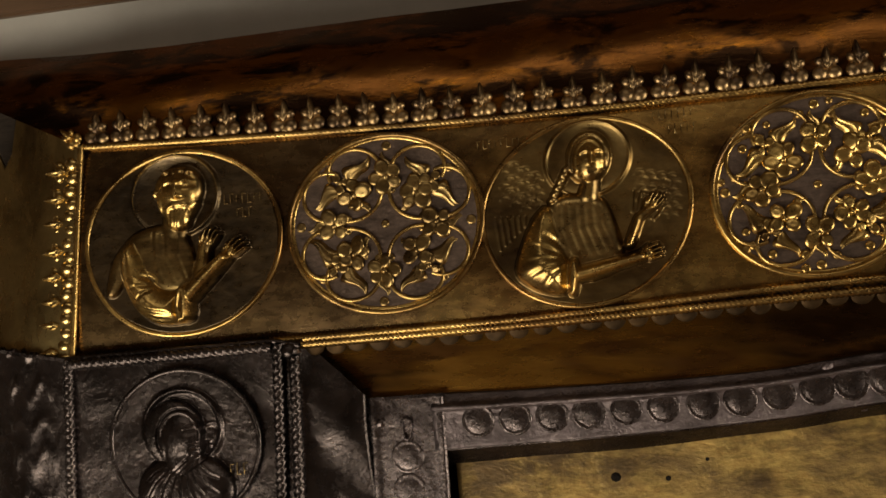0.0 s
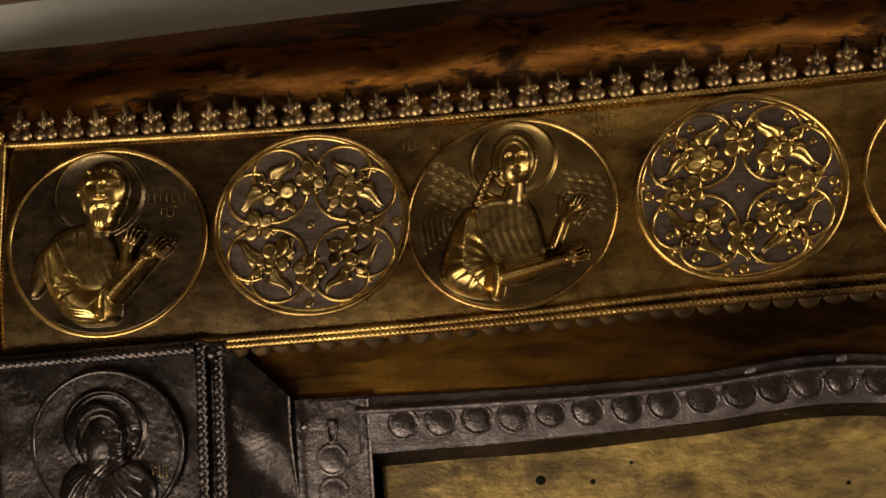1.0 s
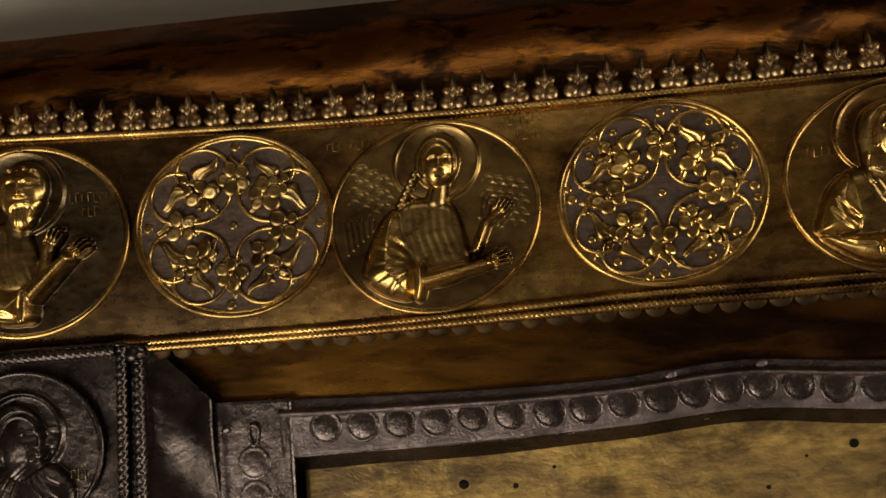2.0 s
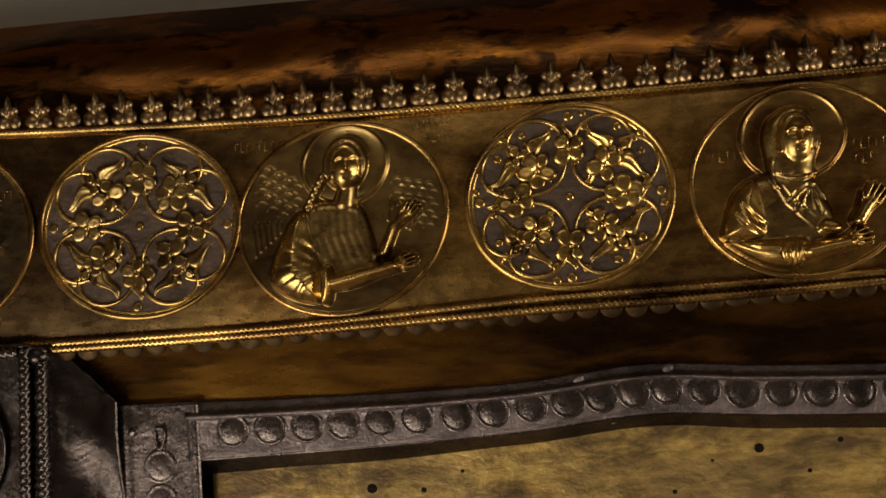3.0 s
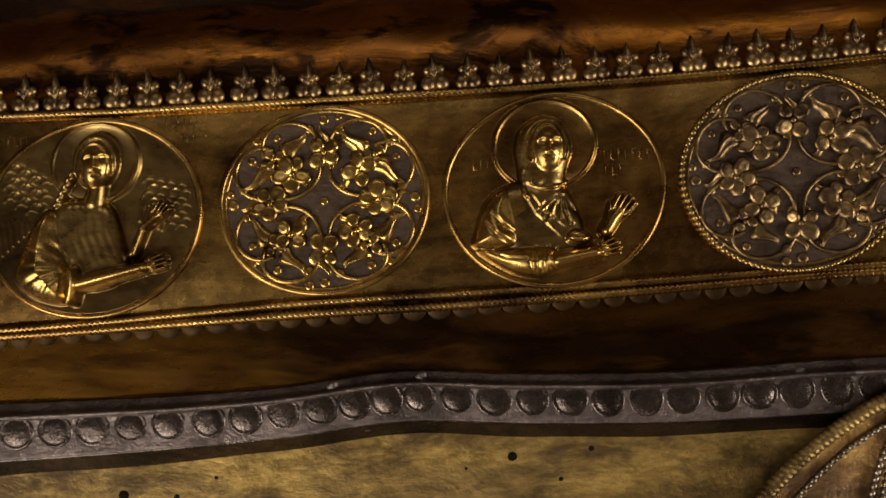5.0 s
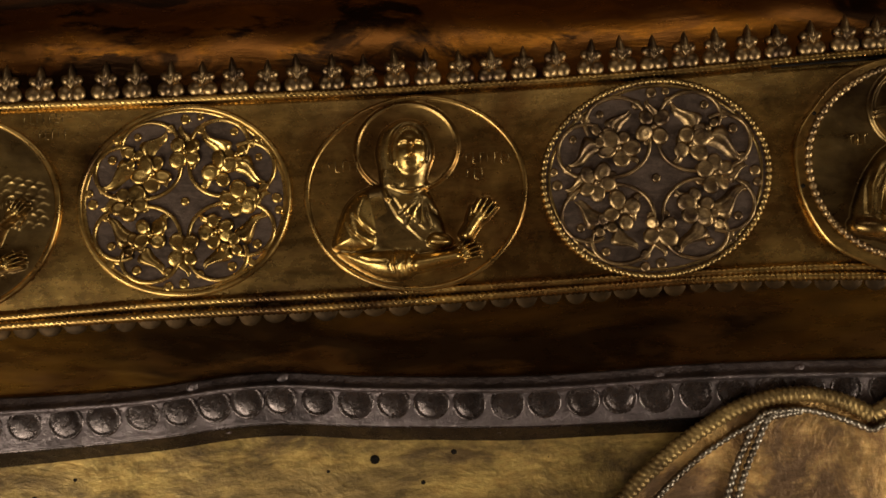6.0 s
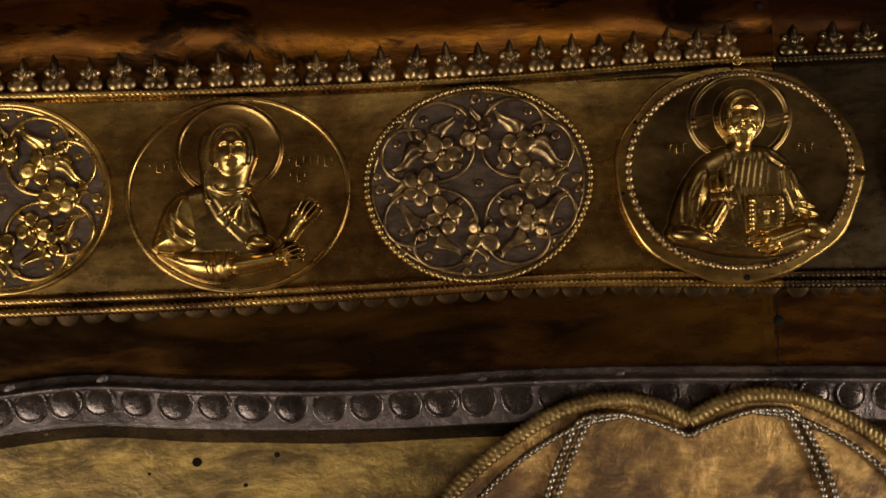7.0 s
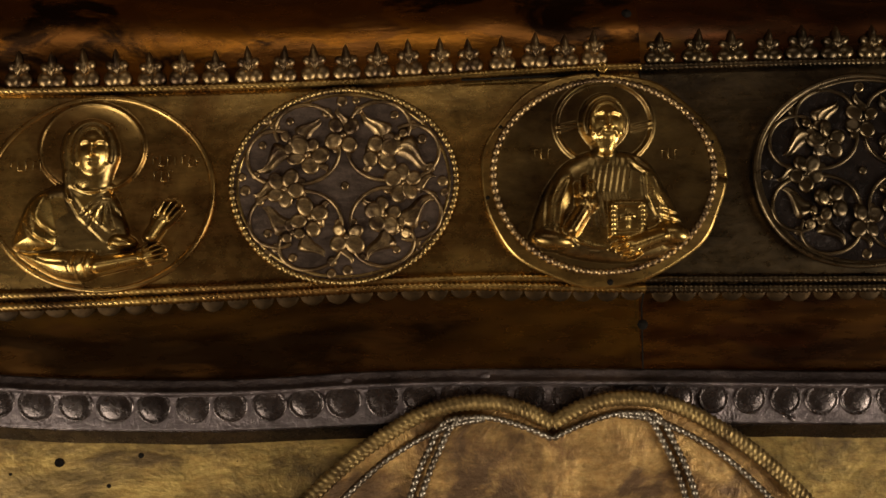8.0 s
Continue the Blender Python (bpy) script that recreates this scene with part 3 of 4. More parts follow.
def plate_sheet(u, v):
    x = -0.2150 + (0.40 + 0.2150) * u
    a = strip_low(np.clip(x, -0.225, 1)) + 0.0012
    z = -0.83 + (a + 0.83) * (1 - (1 - v) ** 6)
    return x, z, -0.0098 + wavy(x, z, 0.0004, 11)


solid(part("sheet", surface(plate_sheet, 360, 110, "sheet"), PLATE, plate))
for x, z, s in ((-0.112, -0.0691, 1.0), (-0.0721, -0.068, 1.0), (-0.0054, -0.0667, 0.9), (-0.1722, -0.0735, 1.1), (-0.1585, -0.0745, 0.6), (-0.136, -0.0735, 0.6), (0.1085, -0.0665, 0.8), (0.128, -0.0668, 0.7), (-0.052, -0.0668, 0.7), (-0.094, -0.078, 0.7), (-0.148, -0.0700, 0.5), (-0.060, -0.0742, 0.5), (-0.028, -0.0690, 0.5), (-0.084, -0.0705, 0.4)):
    part("nail", NAIL, GAP_DARK, plate, "dark nail hole", Matrix.Translation((x, 0.0098, z)) @ Matrix.Diagonal((s * 1.5, s * 0.6, s * 1.4, 1)))

# ---- the cusped arch that stands before the plate ----
arch = thing("cusped_arch", "gilded cusped arch edged with beaded silver wires", "gilded arch")
AX = 0.0517
half = [(0.0, -0.0605), (0.0050, -0.0578), (0.0120, -0.0553), (0.0200, -0.0547), (0.0300, -0.0563), (0.0440, -0.0634), (0.0590, -0.0752), (0.0780, -0.0990), (0.0880, -0.1300)]
inner = [(0.0, -0.0645), (0.0050, -0.0622), (0.0110, -0.0600), (0.0190, -0.0585), (0.0238, -0.0592), (0.0290, -0.0670), (0.0330, -0.0765), (0.0365, -0.0950), (0.0375, -0.1300)]
under = [(0.0170, -0.0590), (0.0250, -0.0602), (0.0400, -0.0672), (0.0570, -0.0820), (0.0730, -0.1030), (0.0825, -0.1300)]


def arch_body(u, v):
    s = 2 * u - 1
    w = 0.0865 * np.sign(s) * np.abs(s) ** 1.0
    edge = np.array(smooth_line(half, 300))
    top = np.interp(np.abs(w), edge[:, 0], edge[:, 1])
    z = -0.130 + (top + 0.130) * v
    return AX + w, z, -0.0032 + 0.0006 * np.sin(70 * w) * v + wavy(w, z, 0.0004, 13)


solid(part("plate", surface(arch_body, 160, 60, "plate"), ARCH, arch), 0.003)
for sgn in (-1, 1):
    out = [(AX + sgn * a, b, -0.0018) for a, b, _ in smooth_line(half, 700)]
    part("rim", joined("rim", [tube(out, 0.0020, 10, twist=330.0, depth=0.15, lobes=2, flat=0.6)]), ARCH_RIM, arch, "ribbed gold rim")
    for knots, dx, r in ((inner, 0.0, 0.0009), (inner[3:], 0.0028, 0.0009), (under, 0.0, 0.0009)):
        ln = [(AX + sgn * (a + dx), b, -0.0022) for a, b, _ in smooth_line(knots, 700)]
        part("beaded_wire", joined("beaded_wire", [tube(ln, r, 7, beads=560.0)]), BEAD, arch, "beaded silver wire")

# ---- medallions ----


PETAL = joined("petal", [bossed()])
LEAF = joined("leaf", [lobed_leaf(1.0)])
LEAF_B = joined("leaf", [lobed_leaf(-1.0)])
MIDDLE = joined("flower", [dome(0, 0, 1, 1, 0.8, -0.05, 0, 3, 10)])


def oval(rx, rz, tilt):
    """Turns the unit circle into an oval whose long axis leans by tilt degrees."""
    a = radians(tilt)
    turn = np.array([[math.cos(a), -math.sin(a)], [math.sin(a), math.cos(a)]])
    return turn @ np.diag([rx, rz]) @ turn.T


def rim_of(parent, form, r, mat, beads=0.0, twist=0.0, h=0.0004, n=900, flat=1.0):
    a = np.linspace(0, 2 * math.pi, n, endpoint=False)
    wob = 1 + 0.006 * np.sin(3 * a + form[0, 0] * 900) + 0.004 * np.sin(5 * a)
    x, z = form @ np.stack([np.cos(a), np.sin(a)]) * wob
    part("rim", joined("rim", [tube(np.stack([x, z, 0 * a + h], 1), r, 9, True, beads=beads, twist=twist, depth=0.3, flat=flat)]), mat, parent)


def disc(parent, form, mat, h=0.0006, hollow=0.0003, name="disc"):
    def fn(u, v):
        a = 2 * math.pi * u
        x = v * (form[0, 0] * np.cos(a) + form[0, 1] * np.sin(a))
        z = v * (form[1, 0] * np.cos(a) + form[1, 1] * np.sin(a))
        return x, z, h - hollow * (1 - v ** 6) + wavy(x, z, 0.00012, form[0, 0] * 300)
    part(name, surface(fn, 72, 16, name), mat, parent)


def floral(x, z, rx, rz, tilt, seed, gold, ground, rim_mat, beads=0.0, turn=0.0, dots=0, vine_mat=None, high=1.0):
    """A roundel with a four-lobed vine, flowers on the axes, flower sprays with two leaves in the lobes."""
    rnd = random.Random(seed)
    t = thing("floral_medallion", "round gilded medallion with scrolling vine, flowers and leaves", "medallion", (x, 0, Z0 + z), "medallions of the border")
    k = (rx + rz) / 2
    form = oval(rx, rz, tilt)
    disc(t, form * 0.99, ground)
    rim_of(t, form, 0.00085 if beads else 0.00078, rim_mat, beads, h=0.0006)
    if beads:
        rim_of(t, form * 0.945, 0.00045, rim_mat)
    else:
        rim_of(t, form * 0.965, 0.00060, vine_mat or gold, h=0.0005, flat=0.6)

    def q(u, v, h=0.0):
        c, s = math.cos(turn), math.sin(turn)
        a, b = form @ np.array([c * u - s * v, s * u + c * v])
        return (a, -h, b)

    def line(fn, r, n=40):
        pts = [q(*fn(s)) for s in np.linspace(0, 1, n)]
        return tube([(a, c, 0.0007) for a, b, c in pts], r, 8)

    def flower(u, v, r, petals, ang, middle=0.5):
        f = part("flower", MIDDLE, gold, t, at=Matrix.Translation(q(u, v, 0.0010)) @ Matrix.Scale(r * middle * k, 4))
        for i in range(petals):
            a = ang + 2 * math.pi * i / petals + rnd.uniform(-0.2, 0.2)
            d = 1.20 / middle * rnd.uniform(0.92, 1.1)
            s = 0.92 / middle * rnd.uniform(0.85, 1.18)
            tip = Euler((rnd.uniform(-0.3, 0.3), -a, rnd.uniform(-0.3, 0.3))).to_matrix().to_4x4()
            part("petal", PETAL, gold, f, at=Matrix.Translation((d * math.cos(a), 0, d * math.sin(a))) @ tip @ Matrix.Diagonal((s * rnd.uniform(0.95, 1.2), s * high * rnd.uniform(0.35, 0.58), s * rnd.uniform(0.88, 1.05), 1)))

    def leaf_at(u0, v0, u1, v1, kind, wide=1.0):
        """A leaf from its foot to its tip."""
        a, b = q(u0, v0), q(u1, v1)
        dx, dz = b[0] - a[0], b[2] - a[2]
        long = math.hypot(dx, dz)
        tip = Euler((rnd.uniform(-0.10, 0.10), math.atan2(dx, dz), 0)).to_matrix().to_4x4()
        part("leaf", kind, gold, t, at=Matrix.Translation((a[0], -0.0003, a[2])) @ tip @ Matrix.Diagonal((long * wide, long * high, long, 1)))

    def bud(u, v, r, up=0.8):
        part("bud", PETAL, gold, t, at=Matrix.Translation(q(u, v, 0.0004)) @ Matrix.Diagonal((r * k, r * up * k * high, r * k, 1)))

    for i in range(4):
        a0 = math.pi / 2 * i

        def rot(*p, a=a0):
            c, s = math.cos(a), math.sin(a)
            return tuple(w for j in range(0, len(p), 2) for w in (c * p[j] - s * p[j + 1], s * p[j] + c * p[j + 1]))

        def jig(*p):
            return rot(*[w + rnd.uniform(-0.018, 0.018) for w in p])

        # inner arc of one lobe, then the two outer scrolls that meet in the diagonal
        def inner_arc(s):
            a = math.radians(158 + 134 * s)
            return rot(0.375 + 0.335 * math.cos(a), 0.375 + 0.335 * math.sin(a))

        def outer_one(s):
            a, w = math.radians(196 - 222 * s), 0.285 - 0.02 * s
            return rot(0.335 + w * math.cos(a), 0.600 + 0.93 * w * math.sin(a))

        def outer_two(s):
            a, w = math.radians(-106 + 222 * s), 0.285 - 0.02 * s
            return rot(0.600 + 0.93 * w * math.cos(a), 0.335 + w * math.sin(a))

        part("vine", joined("vine", [line(inner_arc, 0.00050), line(outer_one, 0.00052), line(outer_two, 0.00052)]), vine_mat or gold, t)
        flower(*rot(0, 0.53), 0.086, 4 + (seed + i) % 2, a0 + 0.7, 0.40)
        leaf_at(*rot(0, 0.62, 0, 0.82), LEAF, 1.3)
        bud(*rot(0, 0.88), 0.055, 0.6)
        for e in (-0.062, 0.062):
            bud(*rot(e, 0.385), 0.046)
        flower(*jig(0.325, 0.325), 0.088, 4 + (i + seed) % 2, a0 + rnd.uniform(0, 1), 0.40)
        flower(*jig(0.485, 0.475), 0.058, 3, a0 + 0.8, 0.6)
        leaf_at(*jig(0.36, 0.48, 0.24, 0.81), LEAF, 1.1)
        leaf_at(*jig(0.48, 0.36, 0.82, 0.22), LEAF_B, 1.1)
        leaf_at(*jig(0.30, 0.30, 0.12, 0.20), LEAF, 1.5)
        bud(*jig(0.64, 0.61), 0.050, 0.6)
        if dots:
            for u, v in ((0.15, 0.77), (0.77, 0.13), (0.47, 0.71), (0.71, 0.45), (0.70, 0.66), (0.13, 0.90)):
                bud(*jig(u, v), 0.047 * rnd.uniform(0.85, 1.15), 0.9)
    bud(0, 0, 0.045)
    return t


class Relief:
    """A relief on a disc, built up from domes, limbs, ridges and grooves in units of the radius."""

    def __init__(self, n=300):
        g = np.linspace(-1, 1, n)
        self.n = n
        self.u, self.v = np.meshgrid(g, g, indexing="ij")
        self.h = np.zeros((n, n))

    def put(self, add, k=0.03):
        a, b = self.h, add
        m = np.clip(0.5 + 0.5 * (b - a) / k, 0, 1)
        self.h = np.where(add > 0, np.maximum(a, a * (1 - m) + b * m + k * m * (1 - m) * 0.6), a)

    def dome(self, cx, cz, rx, rz, h, turn=0.0, base=0.0, power=0.6):
        c, s = math.cos(math.radians(turn)), math.sin(math.radians(turn))
        x, z = self.u - cx, self.v - cz
        d = ((c * x + s * z) / rx) ** 2 + ((-s * x + c * z) / rz) ** 2
        self.put(np.where(d < 1, base + h * np.clip(1 - d, 0, 1) ** power, 0))

    def limb(self, x0, z0, r0, x1, z1, r1, h, base=0.0, power=0.6):
        dx, dz = x1 - x0, z1 - z0
        t = np.clip(((self.u - x0) * dx + (self.v - z0) * dz) / (dx * dx + dz * dz), 0, 1)
        d = ((self.u - x0 - t * dx) ** 2 + (self.v - z0 - t * dz) ** 2) / (r0 + (r1 - r0) * t) ** 2
        self.put(np.where(d < 1, base + h * np.clip(1 - d, 0, 1) ** power, 0))

    def slab(self, corners, h, edge=0.14, tilt=(0.0, 0.0)):
        """A rounded piece of drapery with the given outline; tilt leans its face."""
        p = np.array(corners, float)
        for _ in range(2):
            p = np.stack([0.78 * p + 0.22 * np.roll(p, -1, 0), 0.22 * p + 0.78 * np.roll(p, -1, 0)], 1).reshape(-1, 2)
        q = np.roll(p, -1, 0)
        far = np.full(self.u.shape, 9.0)
        inside = np.zeros(self.u.shape, bool)
        for (x0, z0), (x1, z1) in zip(p, q):
            dx, dz = x1 - x0, z1 - z0
            t = np.clip(((self.u - x0) * dx + (self.v - z0) * dz) / (dx * dx + dz * dz + 1e-9), 0, 1)
            far = np.minimum(far, np.hypot(self.u - x0 - t * dx, self.v - z0 - t * dz))
            cross = (z0 > self.v) != (z1 > self.v)
            inside ^= cross & (self.u < dx * (self.v - z0) / (dz + 1e-12) + x0)
        e = np.clip(far / edge, 0, 1)
        c = p.mean(0)
        top = h * np.sqrt(1 - (1 - e) ** 2) + tilt[0] * (self.u - c[0]) * e + tilt[1] * (self.v - c[1]) * e
        self.put(np.where(inside, 0.02 + np.maximum(top, 0), 0))

    def groove(self, x0, z0, x1, z1, w, depth):
        dx, dz = x1 - x0, z1 - z0
        t = np.clip(((self.u - x0) * dx + (self.v - z0) * dz) / (dx * dx + dz * dz), 0, 1)
        d = np.sqrt((self.u - x0 - t * dx) ** 2 + (self.v - z0 - t * dz) ** 2) / w
        self.h = self.h + depth * np.exp(-d * d)

    def pit(self, cx, cz, rx, rz, depth):
        self.h = self.h + depth * np.exp(-((self.u - cx) / rx) ** 2 - ((self.v - cz) / rz) ** 2)

    def ring(self, cx, cz, r, w, h):
        d = (np.hypot(self.u - cx, self.v - cz) - r) / w
        self.h = np.maximum(self.h, h * np.exp(-d * d))

    def dish(self, cx, cz, r, h):
        d = np.hypot(self.u - cx, self.v - cz) / r
        self.h = np.where(d < 1, np.maximum(self.h, h * d ** 4), self.h)

    def soften(self, times=1):
        for _ in range(times):
            p = np.pad(self.h, 1, mode="edge")
            self.h = (4 * p[1:-1, 1:-1] + 2 * (p[:-2, 1:-1] + p[2:, 1:-1] + p[1:-1, :-2] + p[1:-1, 2:]) + p[:-2, :-2] + p[2:, 2:] + p[:-2, 2:] + p[2:, :-2]) / 16

    def mesh(self, form, name):
        n = self.n
        ok = np.hypot(self.u, self.v) < 0.995
        fall = np.clip((1 - np.hypot(self.u, self.v)) / 0.022, 0, 1)
        h = 0.0008 * fall + self.h * fall * (form[0, 0] + form[1, 1]) / 2
        verts = np.stack([self.u * form[0, 0] + self.v * form[0, 1], -h, self.u * form[1, 0] + self.v * form[1, 1]], -1).reshape(-1, 3)
        i = np.arange(n * n).reshape(n, n)
        full = ok[:-1, :-1] & ok[1:, :-1] & ok[1:, 1:] & ok[:-1, 1:]
        f = np.stack([i[:-1, :-1], i[1:, :-1], i[1:, 1:], i[:-1, 1:]], -1)[full]
        used = np.unique(f)
        back = np.full(n * n, -1)
        back[used] = np.arange(len(used))
        me = mesh_of(name, verts[used], back[f])
        # Material by height: shade of the ground and low parts painted as darker gilding.
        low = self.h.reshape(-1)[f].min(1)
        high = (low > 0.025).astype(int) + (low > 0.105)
        return me, high


def bars(parent, rows, mat, form):
    """Engraved lettering too worn to read: rows of small fine bars (u, v, count, size)."""
    for u, v, count, size in rows:
        for i in range(count):
            up = 0.0011 if math.hypot(u, v) < 0.95 else 0.0004
            tall, wide = size * (0.85 if i % 3 else 0.60), size * 0.55
            cu, cv = u + i * size, v - 0.05 * size * i
            ends = [(cu, cv - tall), (cu, cv + tall)]
            if i % 2 == 0:
                ends += [(cu + wide, cv + tall)]
            if i % 4 == 1:
                ends = [(cu + wide, cv - tall)] + ends
            line = [(*(form @ np.array(p)), up) for p in ends]
            part("letter_bar", joined("letter_bar", [tube(line, 0.00013, 5)]), mat, parent)


def stroke(r, points, w, depth):
    """One groove or ridge along a broken line."""
    far = np.full(r.u.shape, 9.0)
    for (x0, z0), (x1, z1) in zip(points, points[1:]):
        dx, dz = x1 - x0, z1 - z0
        t = np.clip(((r.u - x0) * dx + (r.v - z0) * dz) / (dx * dx + dz * dz + 1e-9), 0, 1)
        far = np.minimum(far, np.hypot(r.u - x0 - t * dx, r.v - z0 - t * dz))
    r.h = r.h + depth * np.exp(-(far / w) ** 2)


def arc(r, cx, cz, rx, rz, a0, a1, w, depth, n=14):
    turns = [math.radians(a0 + (a1 - a0) * i / n) for i in range(n + 1)]
    stroke(r, [(cx + rx * math.cos(a), cz + rz * math.sin(a)) for a in turns], w, depth)


def head(r, x, z, w, t, beard=False, turn=0.1, veil=False, eye=0.26, mouth=-0.46, bald=False):
    """A raised head: hair, an oval face of half width w and half height t, brows, eye hollows, nose, mouth and a beard where there is one."""
    if not veil:
        r.dome(x - turn * w * 0.4, z + t * 0.20, w * (1.22 if bald else 1.46), t * (1.02 if bald else 1.20), 0.10, 0, 0.05, 0.30)
    if beard:
        r.limb(x, z - t * 0.45, w * 0.98, x - w * 0.06, z - t * 1.05, w * 0.62, 0.13, 0.07, 0.40)
        r.dome(x - w * 0.80, z - t * 0.20, w * 0.30, t * 0.62, 0.10, 0, 0.07, 0.40)
    r.dome(x, z, w, t, 0.14, 0, 0.08, 0.52)
    if not bald:
        arc(r, x, z, w * 0.98, t * 0.98, -25, 205, 0.014, 0.030)
        arc(r, x, z, w * 1.12, t * 1.10, -20, 200, 0.016, -0.030)
    nx = x + turn * w
    for g in (-1, 1):
        ex = nx + g * w * 0.42
        r.pit(ex, z + t * eye, w * 0.30, t * 0.12, -0.030)
        r.pit(ex, z + t * (eye - 0.01), w * 0.16, t * 0.06, 0.012)
        arc(r, ex, z + t * (eye + 0.02), w * 0.34, t * 0.20, 25, 155, 0.014, 0.014, 6)
    r.groove(nx, z + t * (eye + 0.10), nx + 0.1 * turn * w, z - t * 0.10, w * 0.13, 0.050)
    r.pit(nx, z - t * 0.13, w * 0.17, t * 0.08, 0.024)
    r.pit(nx, z - t * 0.27, w * 0.30, t * 0.06, -0.010)
    r.groove(nx - w * 0.16, z + t * mouth, nx + w * 0.16, z + t * mouth, 0.012, -0.014)
    if beard:
        for g in (-1, 1):
            arc(r, nx + g * w * 0.26, z + t * (mouth - 0.10), w * 0.30, t * 0.22, 90, 90 - g * 80, 0.016, 0.018, 5)
        for i in range(-2, 3):
            r.groove(nx + w * 0.24 * i, z - t * (0.72 - 0.04 * abs(i)), x + w * 0.18 * i, z - t * (1.34 - 0.08 * abs(i)), 0.014, -0.011)
    if bald:
        r.dome(x - w * 1.14, z + t * 0.12, w * 0.22, t * 0.24, 0.09, 0, 0.05, 0.5)
        for i in range(4):
            r.dome(x - w * 0.55 + w * 0.38 * i, z + t * 0.98 - 0.02 * (i % 2), w * 0.18, t * 0.10, 0.03, 0, 0.12, 0.5)


def fingers(r, x, z, ang, length, w, h):
    """A hand seen flat: a palm, four fingers side by side and a thumb."""
    c, s = math.cos(math.radians(ang)), math.sin(math.radians(ang))
    r.limb(x, z, w * 1.5, x + c * length * 0.42, z + s * length * 0.42, w * 2.1, h * 0.75, 0.04, 0.45)
    for i in range(4):
        o = (i - 1.5) * w * 1.12
        a = ang + (i - 1.5) * 4
        ca, sa = math.cos(math.radians(a)), math.sin(math.radians(a))
        bx, bz = x + c * length * 0.45 - s * o, z + s * length * 0.45 + c * o
        ln = length * (0.50 if i in (0, 3) else 0.60)
        r.limb(bx, bz, w * 0.62, bx + ca * ln, bz + sa * ln, w * 0.48, h * 0.72, 0.05, 0.5)
    r.limb(x + c * length * 0.15 + s * w * -1.7, z + s * length * 0.15 + c * w * 1.7, w * 0.6, x + c * length * 0.60 - s * w * 2.9, z + s * length * 0.60 + c * w * 2.9, w * 0.42, h * 0.6, 0.04)


def folds(r, lines, w=0.014, depth=-0.024):
    """Drapery: each fold is a groove with a soft ridge beside it, bowed a little, fading to its ends."""
    for x0, z0, x1, z1 in lines:
        mx, mz = (x0 + x1) / 2 + 0.07 * (z1 - z0), (z0 + z1) / 2 - 0.07 * (x1 - x0)
        ln = math.hypot(x1 - x0, z1 - z0)
        keep = r.h.copy()
        bow = [(x0, z0), (mx, mz), (x1, z1)]
        stroke(r, bow, w, depth * 0.8)
        stroke(r, [(a + 0.028, c + 0.010) for a, c in bow], w * 1.5, -depth * 0.5)
        far = np.hypot(r.u - mx, r.v - mz) / (0.62 * ln + 0.02)
        fade = np.clip(1.35 - far * 1.1, 0, 1) * np.clip((keep - 0.025) / 0.02, 0, 1)
        r.h = keep + (r.h - keep) * fade


def fan(r, x, z, a0, a1, length, count, start=0.05, w=0.014, depth=-0.024):
    """Folds that spread from one point."""
    for i in range(count):
        a = math.radians(a0 + (a1 - a0) * i / (count - 1))
        k = length * (0.85 + 0.15 * (i % 2))
        folds(r, [(x + start * math.cos(a), z + start * math.sin(a), x + k * math.cos(a), z + k * math.sin(a))], w, depth)


def figure_medallion(x, z, rx, rz, tilt, label, build, gold, ground, rows, rim_mat, beads=0.0, dull=RELIEF_BROWN):
    t = thing("figure_medallion", label, "medallion", (x, 0, Z0 + z), "medallions of the border")
    form = oval(rx, rz, tilt)
    r = Relief()
    build(r)
    r.soften(2)
    r.h = r.h - 0.020 * np.clip(1 - np.hypot(r.u, r.v) ** 2, 0, 1)
    me, high = r.mesh(form * 0.995, "relief")
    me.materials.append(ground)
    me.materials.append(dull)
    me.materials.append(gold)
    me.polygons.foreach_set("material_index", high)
    part("relief", me, None, t)
    rim_of(t, form, 0.0010 if beads else 0.00078, rim_mat, beads)
    if rows:
        bars(t, rows, RELIEF_BROWN, form)
    return t


